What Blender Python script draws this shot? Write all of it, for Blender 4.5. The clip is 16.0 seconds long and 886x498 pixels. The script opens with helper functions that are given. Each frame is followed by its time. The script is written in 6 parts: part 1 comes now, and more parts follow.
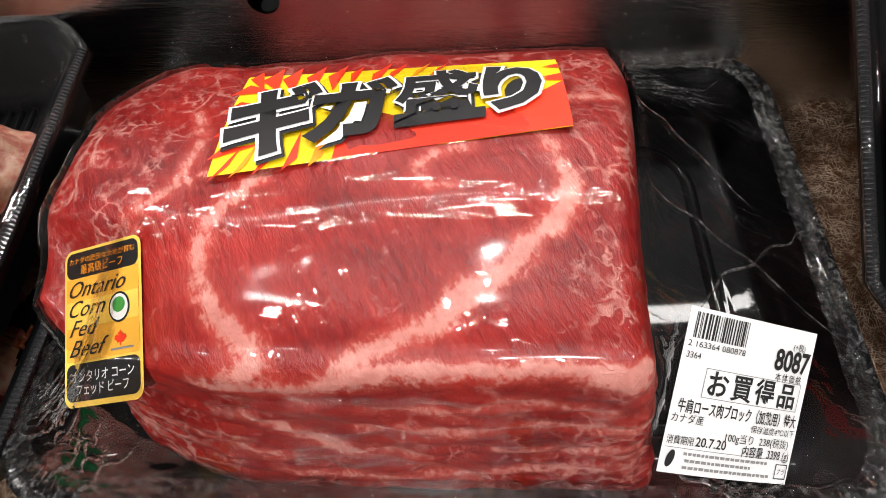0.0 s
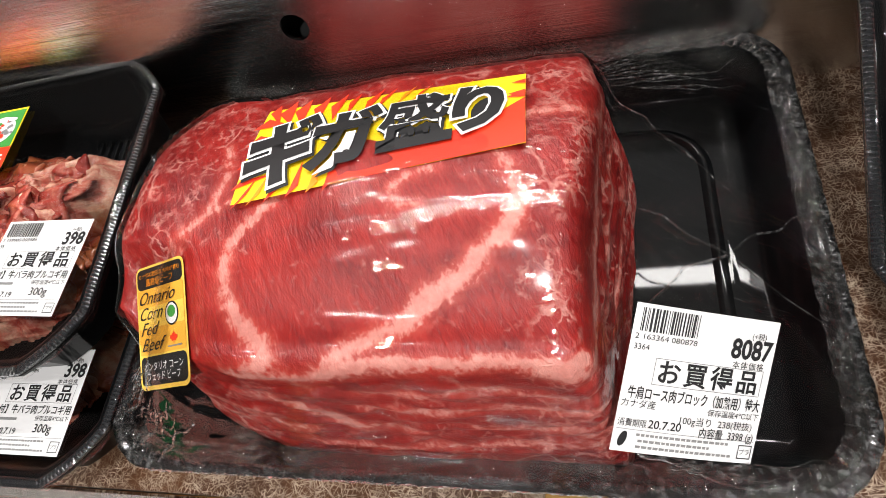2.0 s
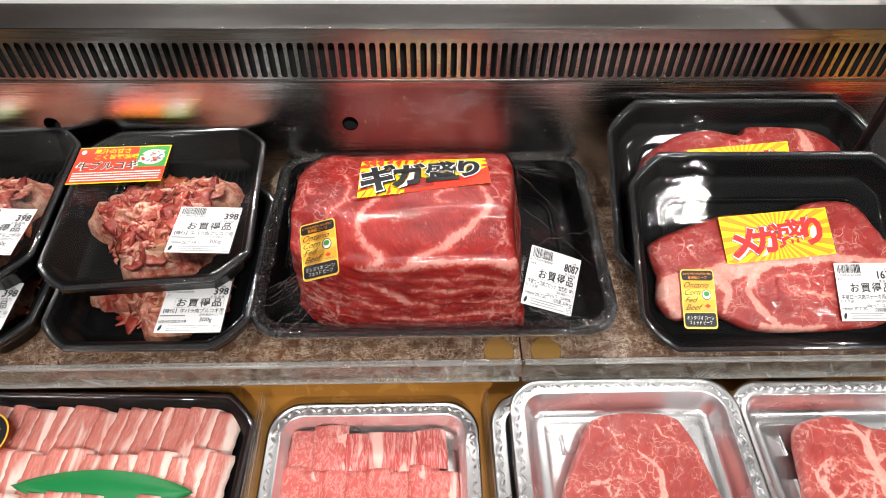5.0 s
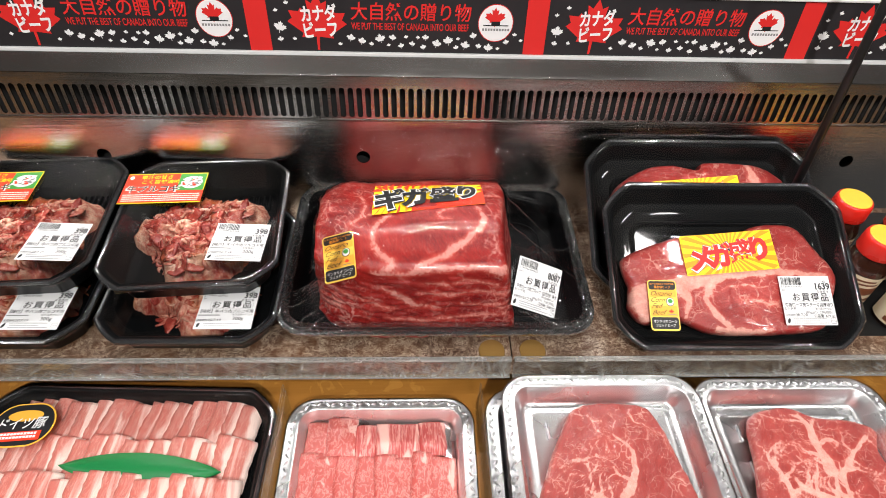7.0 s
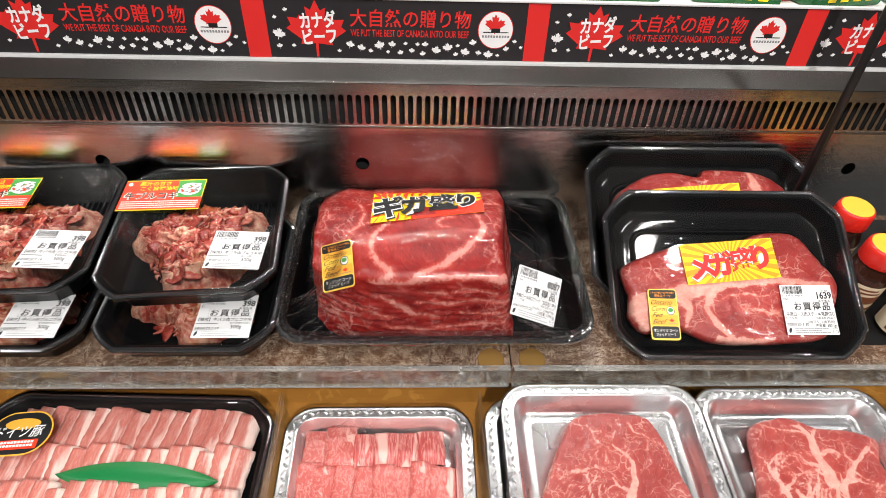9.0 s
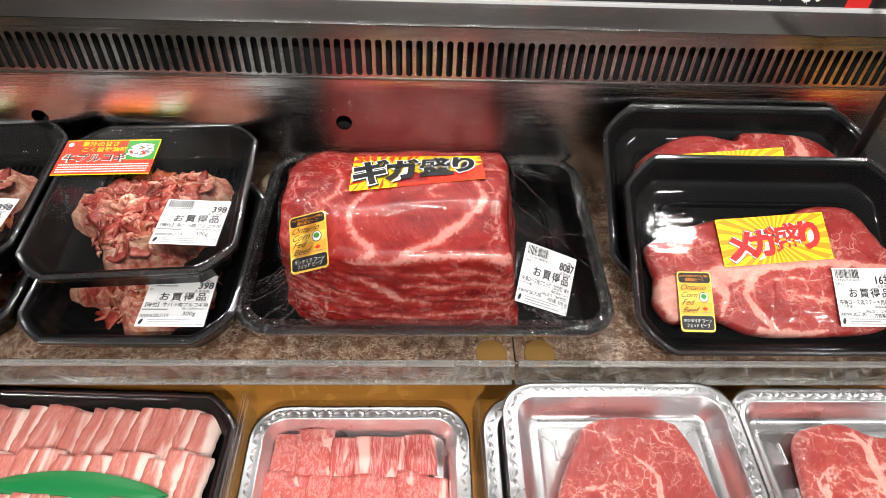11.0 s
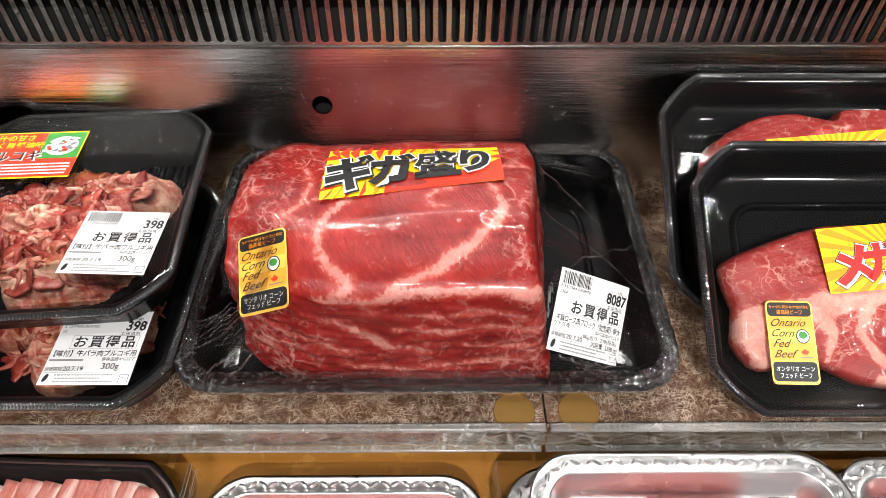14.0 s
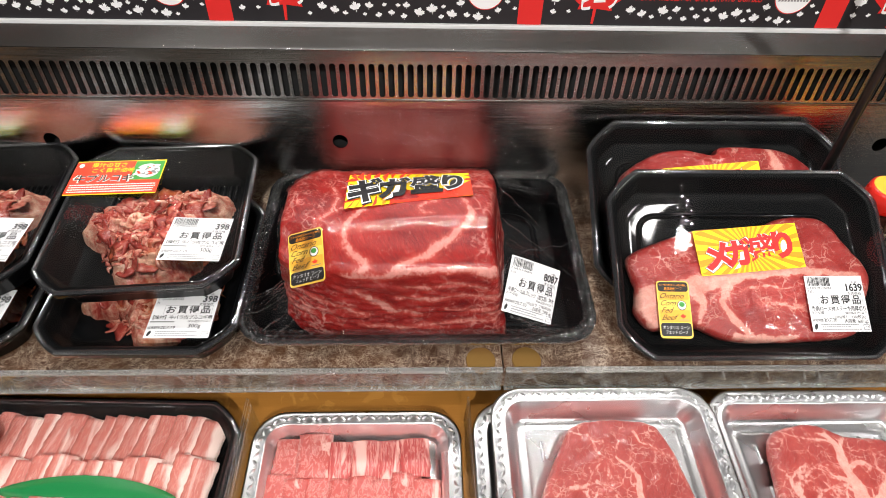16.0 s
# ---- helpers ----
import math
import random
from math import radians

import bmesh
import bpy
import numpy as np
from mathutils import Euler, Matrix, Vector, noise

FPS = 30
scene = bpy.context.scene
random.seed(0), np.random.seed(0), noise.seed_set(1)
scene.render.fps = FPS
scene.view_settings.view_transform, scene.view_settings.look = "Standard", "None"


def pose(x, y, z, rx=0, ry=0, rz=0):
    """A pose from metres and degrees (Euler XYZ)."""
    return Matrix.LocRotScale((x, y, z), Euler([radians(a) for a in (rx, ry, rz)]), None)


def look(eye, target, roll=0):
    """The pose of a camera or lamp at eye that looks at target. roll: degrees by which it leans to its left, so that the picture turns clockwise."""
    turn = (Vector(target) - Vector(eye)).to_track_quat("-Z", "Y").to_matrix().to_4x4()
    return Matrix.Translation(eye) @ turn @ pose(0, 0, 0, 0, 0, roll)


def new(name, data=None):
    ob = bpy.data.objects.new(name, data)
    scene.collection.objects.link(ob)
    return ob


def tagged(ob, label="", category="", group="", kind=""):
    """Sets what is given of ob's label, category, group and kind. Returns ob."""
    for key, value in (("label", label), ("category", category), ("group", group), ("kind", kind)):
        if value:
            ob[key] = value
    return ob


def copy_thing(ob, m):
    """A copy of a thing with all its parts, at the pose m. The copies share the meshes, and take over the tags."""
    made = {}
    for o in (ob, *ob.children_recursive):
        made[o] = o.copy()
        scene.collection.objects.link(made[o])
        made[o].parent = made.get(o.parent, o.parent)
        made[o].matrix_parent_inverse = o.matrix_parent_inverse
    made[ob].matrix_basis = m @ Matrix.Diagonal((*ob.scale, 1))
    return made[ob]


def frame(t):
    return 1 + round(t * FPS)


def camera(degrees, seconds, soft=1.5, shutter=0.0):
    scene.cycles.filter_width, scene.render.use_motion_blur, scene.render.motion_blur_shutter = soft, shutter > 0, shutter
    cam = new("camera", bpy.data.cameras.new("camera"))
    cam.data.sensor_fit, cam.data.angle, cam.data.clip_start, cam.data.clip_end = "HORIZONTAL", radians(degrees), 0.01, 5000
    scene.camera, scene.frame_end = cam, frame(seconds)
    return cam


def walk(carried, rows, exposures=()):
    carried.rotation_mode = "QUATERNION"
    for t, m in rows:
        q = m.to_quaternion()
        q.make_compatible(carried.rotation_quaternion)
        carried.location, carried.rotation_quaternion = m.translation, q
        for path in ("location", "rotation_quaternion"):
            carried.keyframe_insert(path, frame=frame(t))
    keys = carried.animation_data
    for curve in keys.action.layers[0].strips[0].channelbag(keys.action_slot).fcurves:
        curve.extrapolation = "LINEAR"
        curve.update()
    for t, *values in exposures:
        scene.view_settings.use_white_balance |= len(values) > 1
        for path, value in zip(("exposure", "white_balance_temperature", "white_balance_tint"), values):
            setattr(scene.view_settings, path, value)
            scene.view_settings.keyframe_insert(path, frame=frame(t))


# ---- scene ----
cam = camera(74.4, 16.0, 0.65)
PATH = [
    (0, (0.028, 0.002, 0.313), (-0.114, 1.229, -1.26), -5.9),
    (0.5, (0.05, 0.006, 0.321), (-0.157, 1.186, -1.281), -9.0),
    (1, (0.064, 0.004, 0.326), (-0.255, 1.147, -1.283), -14.3),
    (1.5, (0.079, 0.005, 0.335), (-0.368, 1.12, -1.264), -20.1),
    (2, (0.088, 0.0, 0.341), (-0.432, 1.106, -1.243), -23.3),
    (2.5, (0.073, -0.007, 0.352), (-0.226, 1.139, -1.26), -13.0),
    (3, (0.047, -0.019, 0.357), (-0.108, 1.158, -1.252), -6.4),
    (3.5, (0.029, -0.063, 0.389), (-0.035, 1.201, -1.159), -2.4),
    (4, (0.018, -0.147, 0.447), (-0.024, 1.195, -1.034), -2.1),
    (4.2, (0.012, -0.18, 0.475), (0.005, 1.166, -1.004), -1.2),
    (6.3, (-0.019, -0.408, 0.58), (0.058, 1.113, -0.716), 1.8),
    (6.5, (-0.022, -0.409, 0.582), (0.062, 1.11, -0.717), 2.1),
    (7, (-0.019, -0.409, 0.581), (0.062, 1.125, -0.7), 2.1),
    (7.5, (-0.017, -0.407, 0.585), (0.059, 1.126, -0.698), 2.2),
    (8, (-0.02, -0.406, 0.587), (0.058, 1.127, -0.696), 2.3),
    (8.5, (-0.02, -0.408, 0.587), (0.058, 1.132, -0.687), 2.3),
    (9, (-0.016, -0.4, 0.586), (0.06, 1.135, -0.694), 2.1),
    (9.5, (-0.011, -0.382, 0.562), (0.045, 1.132, -0.744), 1.7),
    (10, (-0.006, -0.346, 0.544), (0.062, 1.153, -0.778), 2.4),
    (10.2, (-0.005, -0.336, 0.537), (0.071, 1.16, -0.789), 2.5),
    (12.3, (-0.001, -0.261, 0.481), (0.052, 1.19, -0.894), 2.1),
    (12.5, (0.004, -0.243, 0.473), (0.036, 1.21, -0.901), 1.5),
    (13, (0.012, -0.188, 0.438), (0.02, 1.258, -0.944), 0.6),
    (13.5, (0.018, -0.159, 0.422), (0.014, 1.268, -0.979), 0.1),
    (14, (0.012, -0.175, 0.436), (0.026, 1.253, -0.964), 0.3),
    (14.5, (0.011, -0.196, 0.454), (0.009, 1.259, -0.919), 0.3),
    (15, (0.007, -0.247, 0.483), (0.025, 1.207, -0.89), 0.8),
    (15.5, (0.005, -0.291, 0.518), (0.036, 1.2, -0.814), 2.2),
    (16, (0.008, -0.334, 0.544), (0.074, 1.154, -0.79), 1.7),
]
walk(cam, [(t, look(eye, target, roll)) for t, eye, target, roll in PATH],
     [(0, -0.15), (1.5, -0.10), (3.5, 0.08), (4.2, 0.08), (6.5, 0.0), (9.5, 0.0), (13.5, 0.08), (16, 0.0)])

# ---------------------------------------------------------------- world and lights
world = bpy.data.worlds.new("world")
scene.world = world
world.use_nodes = True
world.node_tree.nodes["Background"].inputs[0].default_value = (0.9, 0.95, 1.0, 1)
world.node_tree.nodes["Background"].inputs[1].default_value = 0.05


def lamp(name, m, power, sx, sy, colour=(1, 0.97, 0.94)):
    data = bpy.data.lights.new(name, "AREA")
    data.shape, data.size, data.size_y, data.energy, data.color = "RECTANGLE", sx, sy, power, colour
    ob = new(name, data)
    ob.matrix_world = m
    return ob


# a tube under the case's canopy and spot lamps in the shop's ceiling
lamp("canopy_tube", look((0.0, 0.52, 1.08), (0.0, 0.12, 0.0)), 11.5, 1.3, 0.03)
SPOTS = [(1.13, -0.33, 1.86, 2.2), (-0.75, -0.45, 1.86, 5), (0.05, -0.62, 1.86, 11), (-1.6, -1.3, 1.86, 16), (1.9, -1.3, 1.86, 18), (0.25, -1.75, 1.86, 46)]
for sx, sy, sz, watts in SPOTS:
    lamp("ceiling_spot", look((sx, sy, sz), (0.0, 0.06, 0.0)), watts, 0.06, 0.06)

# ---------------------------------------------------------------- materials


class Nodes:
    """A small node builder for one material."""

    def __init__(self, name):
        self.mat = bpy.data.materials.new(name)
        self.mat.use_nodes = True
        self.tree = self.mat.node_tree
        self.bsdf = self.tree.nodes["Principled BSDF"]
        self.out = self.tree.nodes["Material Output"]

    def add(self, kind, **values):
        node = self.tree.nodes.new(kind)
        for key, value in values.items():
            if key in node.inputs:
                self.put(node.inputs[key], value)
        return node

    def put(self, socket, value):
        if isinstance(value, bpy.types.NodeSocket):
            self.tree.links.new(value, socket)
        else:
            if socket.type == "RGBA" and len(value) == 3:
                value = (*value, 1)
            socket.default_value = value

    def coords(self, scale=(1, 1, 1), kind="Object"):
        mp = self.add("ShaderNodeMapping")
        self.tree.links.new(self.add("ShaderNodeTexCoord").outputs[kind], mp.inputs[0])
        mp.inputs["Scale"].default_value = scale
        return mp.outputs[0]

    def noise(self, scale, detail=4, rough=0.55, vec=None, dist=0.0):
        n = self.add("ShaderNodeTexNoise", Scale=scale, Detail=detail, Roughness=rough, Distortion=dist)
        self.tree.links.new(vec or self.coords(), n.inputs["Vector"])
        return n.outputs["Fac"]

    def ramp(self, fac, *stops):
        r = self.add("ShaderNodeValToRGB")
        self.put(r.inputs[0], fac)
        els = r.color_ramp.elements
        while len(els) < len(stops):
            els.new(0.5)
        for el, (pos, col) in zip(els, stops):
            el.position = pos
            el.color = (*col, 1) if isinstance(col, (tuple, list)) else (col, col, col, 1)
        return r.outputs[0]

    def mix(self, fac, a, b):
        m = self.tree.nodes.new("ShaderNodeMix")
        m.data_type = "RGBA"
        self.put(m.inputs[0], fac), self.put(m.inputs[6], a), self.put(m.inputs[7], b)
        return m.outputs[2]

    def math(self, op, a, b=0.0):
        m = self.tree.nodes.new("ShaderNodeMath")
        m.operation = op
        self.put(m.inputs[0], a), self.put(m.inputs[1], b)
        return m.outputs[0]

    def attr(self, name):
        a = self.add("ShaderNodeAttribute")
        a.attribute_name = name
        return a.outputs["Fac"]

    def bump(self, height, strength=0.3, distance=0.001):
        b = self.add("ShaderNodeBump", Strength=strength, Distance=distance, Height=height)
        self.tree.links.new(b.outputs[0], self.bsdf.inputs["Normal"])
        return b.outputs[0]

    def set(self, **values):
        for key, value in values.items():
            self.put(self.bsdf.inputs[key.replace("_", " ")], value)
        return self


def plain(name, colour, rough=0.5, metal=0.0, grain=0.12, scale=60, **more):
    n = Nodes(name)
    c = n.mix(n.noise(scale), tuple(v * (1 - grain) for v in colour), tuple(min(1, v * (1 + grain)) for v in colour))
    n.set(Base_Color=c, Roughness=n.math("ADD", n.math("MULTIPLY", n.noise(scale * 0.3), 0.15), rough - 0.07), Metallic=metal, **more)
    return n.mat


def make_steel(name, colour, rough, smear):
    n = Nodes(name)
    v = n.coords((3, 3, 2600))
    g = n.noise(1.0, 3, 0.6, v)
    w = n.noise(6, 3, 0.5)
    n.set(Base_Color=n.mix(w, colour, tuple(x * 0.9 for x in colour)), Metallic=1.0, Roughness=n.math("ADD", n.math("MULTIPLY", w, 0.08), rough))
    n.bump(g, smear, 0.0006)
    return n.mat


def make_meat(name, dark, light, marble=0.5, fat_col=(0.80, 0.52, 0.44), turn=0.0, scale=1.0, fleck=1.0, ragged=0.013, crisp=1.0):
    """Lean with fibres and flecks, crooked veins where the mesh says so, and thick seams of fat by their distance."""
    n = Nodes(name)
    mp = n.add("ShaderNodeMapping")
    n.tree.links.new(n.add("ShaderNodeTexCoord").outputs["Object"], mp.inputs[0])
    mp.vector_type = "TEXTURE"
    mp.inputs["Rotation"].default_value = (0, 0, radians(turn))
    mp.inputs["Scale"].default_value = (1 / 90, 1 / 420, 1 / 260)
    fib = n.noise(1.0, 5, 0.65, mp.outputs[0], 0.4)
    big = n.noise(30 * scale, 4, 0.6)
    lean = n.mix(n.ramp(n.math("ADD", n.math("MULTIPLY", fib, 0.45), n.math("MULTIPLY", big, 0.55)), (0.36, 0.0), (0.64, 1.0)), dark, light)
    dash = n.math("MULTIPLY", n.ramp(fib, (0.60, 0.0), (0.72, 1.0)), n.ramp(n.noise(60, 3), (0.40, 0.0), (0.62, 1.0)))
    lean = n.mix(n.math("MULTIPLY", dash, 0.22), lean, fat_col)
    # crooked veins: where a warped noise crosses its middle; fine ones and coarse ones
    where = n.attr("vein")
    veins = None
    jig = n.add("ShaderNodeTexNoise", Scale=55.0, Detail=4.0, Roughness=0.6)
    n.tree.links.new(n.coords(), jig.inputs["Vector"])
    shift = n.add("ShaderNodeVectorMath")
    shift.operation = "MULTIPLY_ADD"
    n.tree.links.new(jig.outputs["Color"], shift.inputs[0])
    shift.inputs[1].default_value = (0.022, 0.022, 0.022)
    n.tree.links.new(n.coords(), shift.inputs[2])
    for sc, lo, hi, amount in ((58, 0.020, 0.085, 1.0), (125, 0.030, 0.11, 0.85)):
        vor = n.add("ShaderNodeTexVoronoi", Scale=sc * scale)
        vor.feature = "DISTANCE_TO_EDGE"
        n.tree.links.new(shift.outputs[0], vor.inputs["Vector"])
        v = n.ramp(n.math("SUBTRACT", vor.outputs["Distance"], n.math("MULTIPLY", n.math("SUBTRACT", n.noise(300, 3, 0.6), 0.5), 0.06)), (lo * fleck, 1.0), (hi * fleck, 0.0))
        gate = n.ramp(n.math("ADD", n.noise(sc * 0.55 * scale, 4, 0.65), n.math("MULTIPLY", n.math("SUBTRACT", where, 0.5), 0.22)), (0.66 - 0.26 * marble, 0.0), (0.82 - 0.26 * marble, 1.0))
        v = n.math("MULTIPLY", n.math("MULTIPLY", v, gate), amount)
        veins = v if veins is None else n.math("MAXIMUM", veins, v)
    col = n.mix(n.math("MULTIPLY", veins, 0.80), lean, fat_col)
    d = n.math("ADD", n.attr("fat"), n.math("MULTIPLY", n.math("SUBTRACT", n.noise(120, 7, 0.75, n.coords((1, 0.8, 1)), 0.5), 0.5), ragged))
    d = n.math("ADD", d, n.math("MULTIPLY", n.math("SUBTRACT", fib, 0.5), 0.008 * crisp))
    d = n.math("ADD", n.math("MULTIPLY", d, 100.0), 0.5)
    flush = tuple(min(1, 0.5 * a + 0.5 * b) for a, b in zip(light, (0.86, 0.20, 0.14)))
    col = n.mix(n.math("MULTIPLY", n.ramp(d, (0.44, 1.0), (0.95, 0.0)), 0.60 * crisp), col, flush)
    fat = n.mix(n.ramp(n.noise(140, 6, 0.7), (0.35, 0.0), (0.65, 1.0)), tuple(0.86 * v for v in fat_col[:1]) + tuple(0.72 * v for v in fat_col[1:]), tuple(min(1, v * 1.12) for v in fat_col))
    col = n.mix(n.ramp(d, (0.49 - 0.13 * crisp, 0.96), (0.50 + 0.12 * crisp, 0.0)), col, fat)
    n.set(Base_Color=col, Roughness=n.math("ADD", n.math("MULTIPLY", fib, 0.3), 0.22), Subsurface_Weight=0.05, Subsurface_Radius=(0.006, 0.002, 0.0015), Specular_IOR_Level=0.5, Coat_Weight=0.18, Coat_Roughness=0.10)
    wet = n.noise(900, 2, 0.6, n.coords((1, 0.35, 1)))
    n.bump(n.math("ADD", n.math("ADD", n.math("MULTIPLY", fib, 1.1), n.math("MULTIPLY", wet, 0.5)), n.math("MULTIPLY", veins, 0.5)), 0.55, 0.0012)
    return n.mat


def make_film(name, gloss=1.0, wrinkle=0.25, stretch=(12, 30, 12), dew=0.0, haze=0.0):
    """Thin clear film: see-through, with a gloss that wrinkles and, in patches, fine dew break up."""
    n = Nodes(name)
    n.tree.nodes.remove(n.bsdf)
    clear = n.add("ShaderNodeBsdfTransparent", Color=(0.99, 0.99, 0.99))
    shine = n.add("ShaderNodeBsdfGlossy", Color=(1, 1, 1), Roughness=0.025)
    h = n.math("ADD", n.noise(4, 2, 0.45, n.coords(stretch), 0.6), n.math("MULTIPLY", n.noise(22, 2, 0.45, n.coords(), 0.4), 0.8))
    if dew:
        drops = n.math("MULTIPLY", n.noise(1100, 2, 0.6), n.ramp(n.noise(14, 3), (0.48, 0.0), (0.66, 1.0)))
        h = n.math("ADD", h, n.math("MULTIPLY", drops, dew))
    b = n.add("ShaderNodeBump", Strength=wrinkle, Distance=0.004, Height=h)
    fr = n.add("ShaderNodeFresnel", IOR=1.45)
    n.tree.links.new(b.outputs[0], shine.inputs["Normal"])
    n.tree.links.new(b.outputs[0], fr.inputs["Normal"])
    m = n.add("ShaderNodeMixShader")
    n.put(m.inputs[0], n.math("MULTIPLY", fr.outputs[0], gloss))
    n.tree.links.new(clear.outputs[0], m.inputs[1])
    n.tree.links.new(shine.outputs[0], m.inputs[2])
    last = m
    if haze:
        white = n.add("ShaderNodeBsdfDiffuse", Color=(0.85, 0.85, 0.85))
        last = n.add("ShaderNodeMixShader")
        n.put(last.inputs[0], n.ramp(n.noise(1.0, 4, 0.6, n.coords((260, 260, 260)), 0.8), (0.50, 0.02 * haze), (0.72, haze)))
        n.tree.links.new(m.outputs[0], last.inputs[1])
        n.tree.links.new(white.outputs[0], last.inputs[2])
    n.tree.links.new(last.outputs[0], n.out.inputs[0])
    return n.mat


STEEL = make_steel("steel", (0.86, 0.845, 0.83), 0.05, 0.19)
STEEL_GRILLE = make_steel("steel_grille", (0.60, 0.59, 0.575), 0.06, 0.22)
STEEL_BRIGHT = make_steel("steel_bright", (0.40, 0.39, 0.38), 0.20, 0.2)
DARK = plain("void_shade_black", (0.012, 0.012, 0.012), 0.7)
BLACK = plain("black_plastic", (0.0045, 0.005, 0.0055), 0.40, scale=30, Specular_IOR_Level=0.05, Coat_Weight=0.26, Coat_Roughness=0.03)
RIM_BLACK = plain("black_rim_plastic", (0.022, 0.023, 0.025), 0.16, scale=30, Specular_IOR_Level=0.8, Coat_Weight=1.0, Coat_Roughness=0.06)
WHITE = plain("white_paint", (0.78, 0.77, 0.74), 0.6, scale=8)
PAPER = plain("label_paper", (0.73, 0.73, 0.735), 0.38, grain=0.015)
INK = plain("ink_black", (0.012, 0.012, 0.013), 0.4, grain=0.0)
GREY_INK = plain("ink_grey", (0.22, 0.22, 0.22), 0.4, grain=0.0)
RED = plain("print_red", (0.80, 0.045, 0.015), 0.35, grain=0.02)
DEEP_RED = plain("print_deep_red", (0.62, 0.022, 0.02), 0.4, grain=0.04)
YELLOW = plain("print_yellow", (0.86, 0.64, 0.01), 0.35, grain=0.02)
GOLD_PALE = plain("print_pale_gold", (0.90, 0.60, 0.10), 0.32, grain=0.05, scale=40)
GOLD = plain("print_gold", (0.82, 0.42, 0.05), 0.32, grain=0.05, scale=40)
ORANGE = plain("print_orange", (0.90, 0.30, 0.01), 0.35, grain=0.02)
PRINT_WHITE = plain("print_white", (0.76, 0.76, 0.76), 0.4, grain=0.01)
PRINT_GREEN = plain("print_green", (0.05, 0.28, 0.05), 0.4, grain=0.2, scale=300)
FILM = make_film("stretch_film", 1.3, 0.05, (12, 30, 12), 0.10)
FILM_GIGA = make_film("tight_stretch_film", 0.85, 0.26, (9, 26, 9))
FILM_CREASED = make_film("creased_stretch_film", 2.4, 0.6, (50, 50, 50), 0.0, 0.14)
FILM_RIM = make_film("rim_stretch_film", 3.0, 0.6, (70, 70, 70), 0.0, 0.12)
ALU = plain("aluminium_tray", (0.82, 0.82, 0.83), 0.27, metal=1.0, grain=0.03, scale=25)


def make_shelf_laminate():
    n = Nodes("brown_crosshatched_laminate")
    lines = None
    for k, (angle, sx, sy) in enumerate(((0.15, 95, 1350), (0.62, 110, 1500), (1.1, 100, 1400), (1.55, 92, 1450), (2.05, 104, 1350), (2.6, 96, 1500), (2.95, 108, 1400))):
        mp = n.add("ShaderNodeMapping")
        n.tree.links.new(n.add("ShaderNodeTexCoord").outputs["Object"], mp.inputs[0])
        mp.vector_type = "TEXTURE"
        mp.inputs["Rotation"].default_value = (0, 0, angle)
        mp.inputs["Scale"].default_value = (1 / sx, 1 / sy, 1)
        mp.inputs["Location"].default_value = (0.7 * k, 0.3 * k, 0)
        f = n.ramp(n.noise(1.0, 1, 0.5, mp.outputs[0]), (0.615, 0.0), (0.665, 1.0))
        lines = f if lines is None else n.math("MAXIMUM", lines, f)
    patch = n.ramp(n.noise(60, 4, 0.65), (0.36, 0.12), (0.62, 1.0))
    lines = n.math("MULTIPLY", lines, patch)
    base = n.mix(n.ramp(n.noise(14, 4), (0.35, 0.0), (0.68, 1.0)), (0.034, 0.012, 0.005), (0.092, 0.034, 0.010))
    n.set(Base_Color=n.mix(n.math("MULTIPLY", lines, 0.85), base, (0.58, 0.46, 0.35)), Roughness=0.32, Specular_IOR_Level=0.25)
    n.bump(lines, 0.15, 0.0004)
    return n.mat


def make_deck_laminate():
    n = Nodes("golden_damask_laminate")
    w = n.add("ShaderNodeTexVoronoi", Scale=16.0)
    n.tree.links.new(n.coords((1, 1.2, 1)), w.inputs["Vector"])
    swirl = n.noise(34, 2, 0.5, n.coords(), 2.2)
    fig = n.ramp(n.math("ADD", n.math("MULTIPLY", w.outputs["Distance"], 0.5), n.math("MULTIPLY", swirl, 0.8)), (0.50, 0.0), (0.56, 1.0))
    grain = n.noise(9, 5, 0.6, n.coords((2, 30, 2)))
    base = n.mix(grain, (0.40, 0.17, 0.030), (0.55, 0.27, 0.06))
    n.set(Base_Color=n.mix(n.math("MULTIPLY", fig, 0.45), base, (0.26, 0.09, 0.012)), Roughness=0.3)
    return n.mat


LAMINATE = make_shelf_laminate()
DECK = make_deck_laminate()


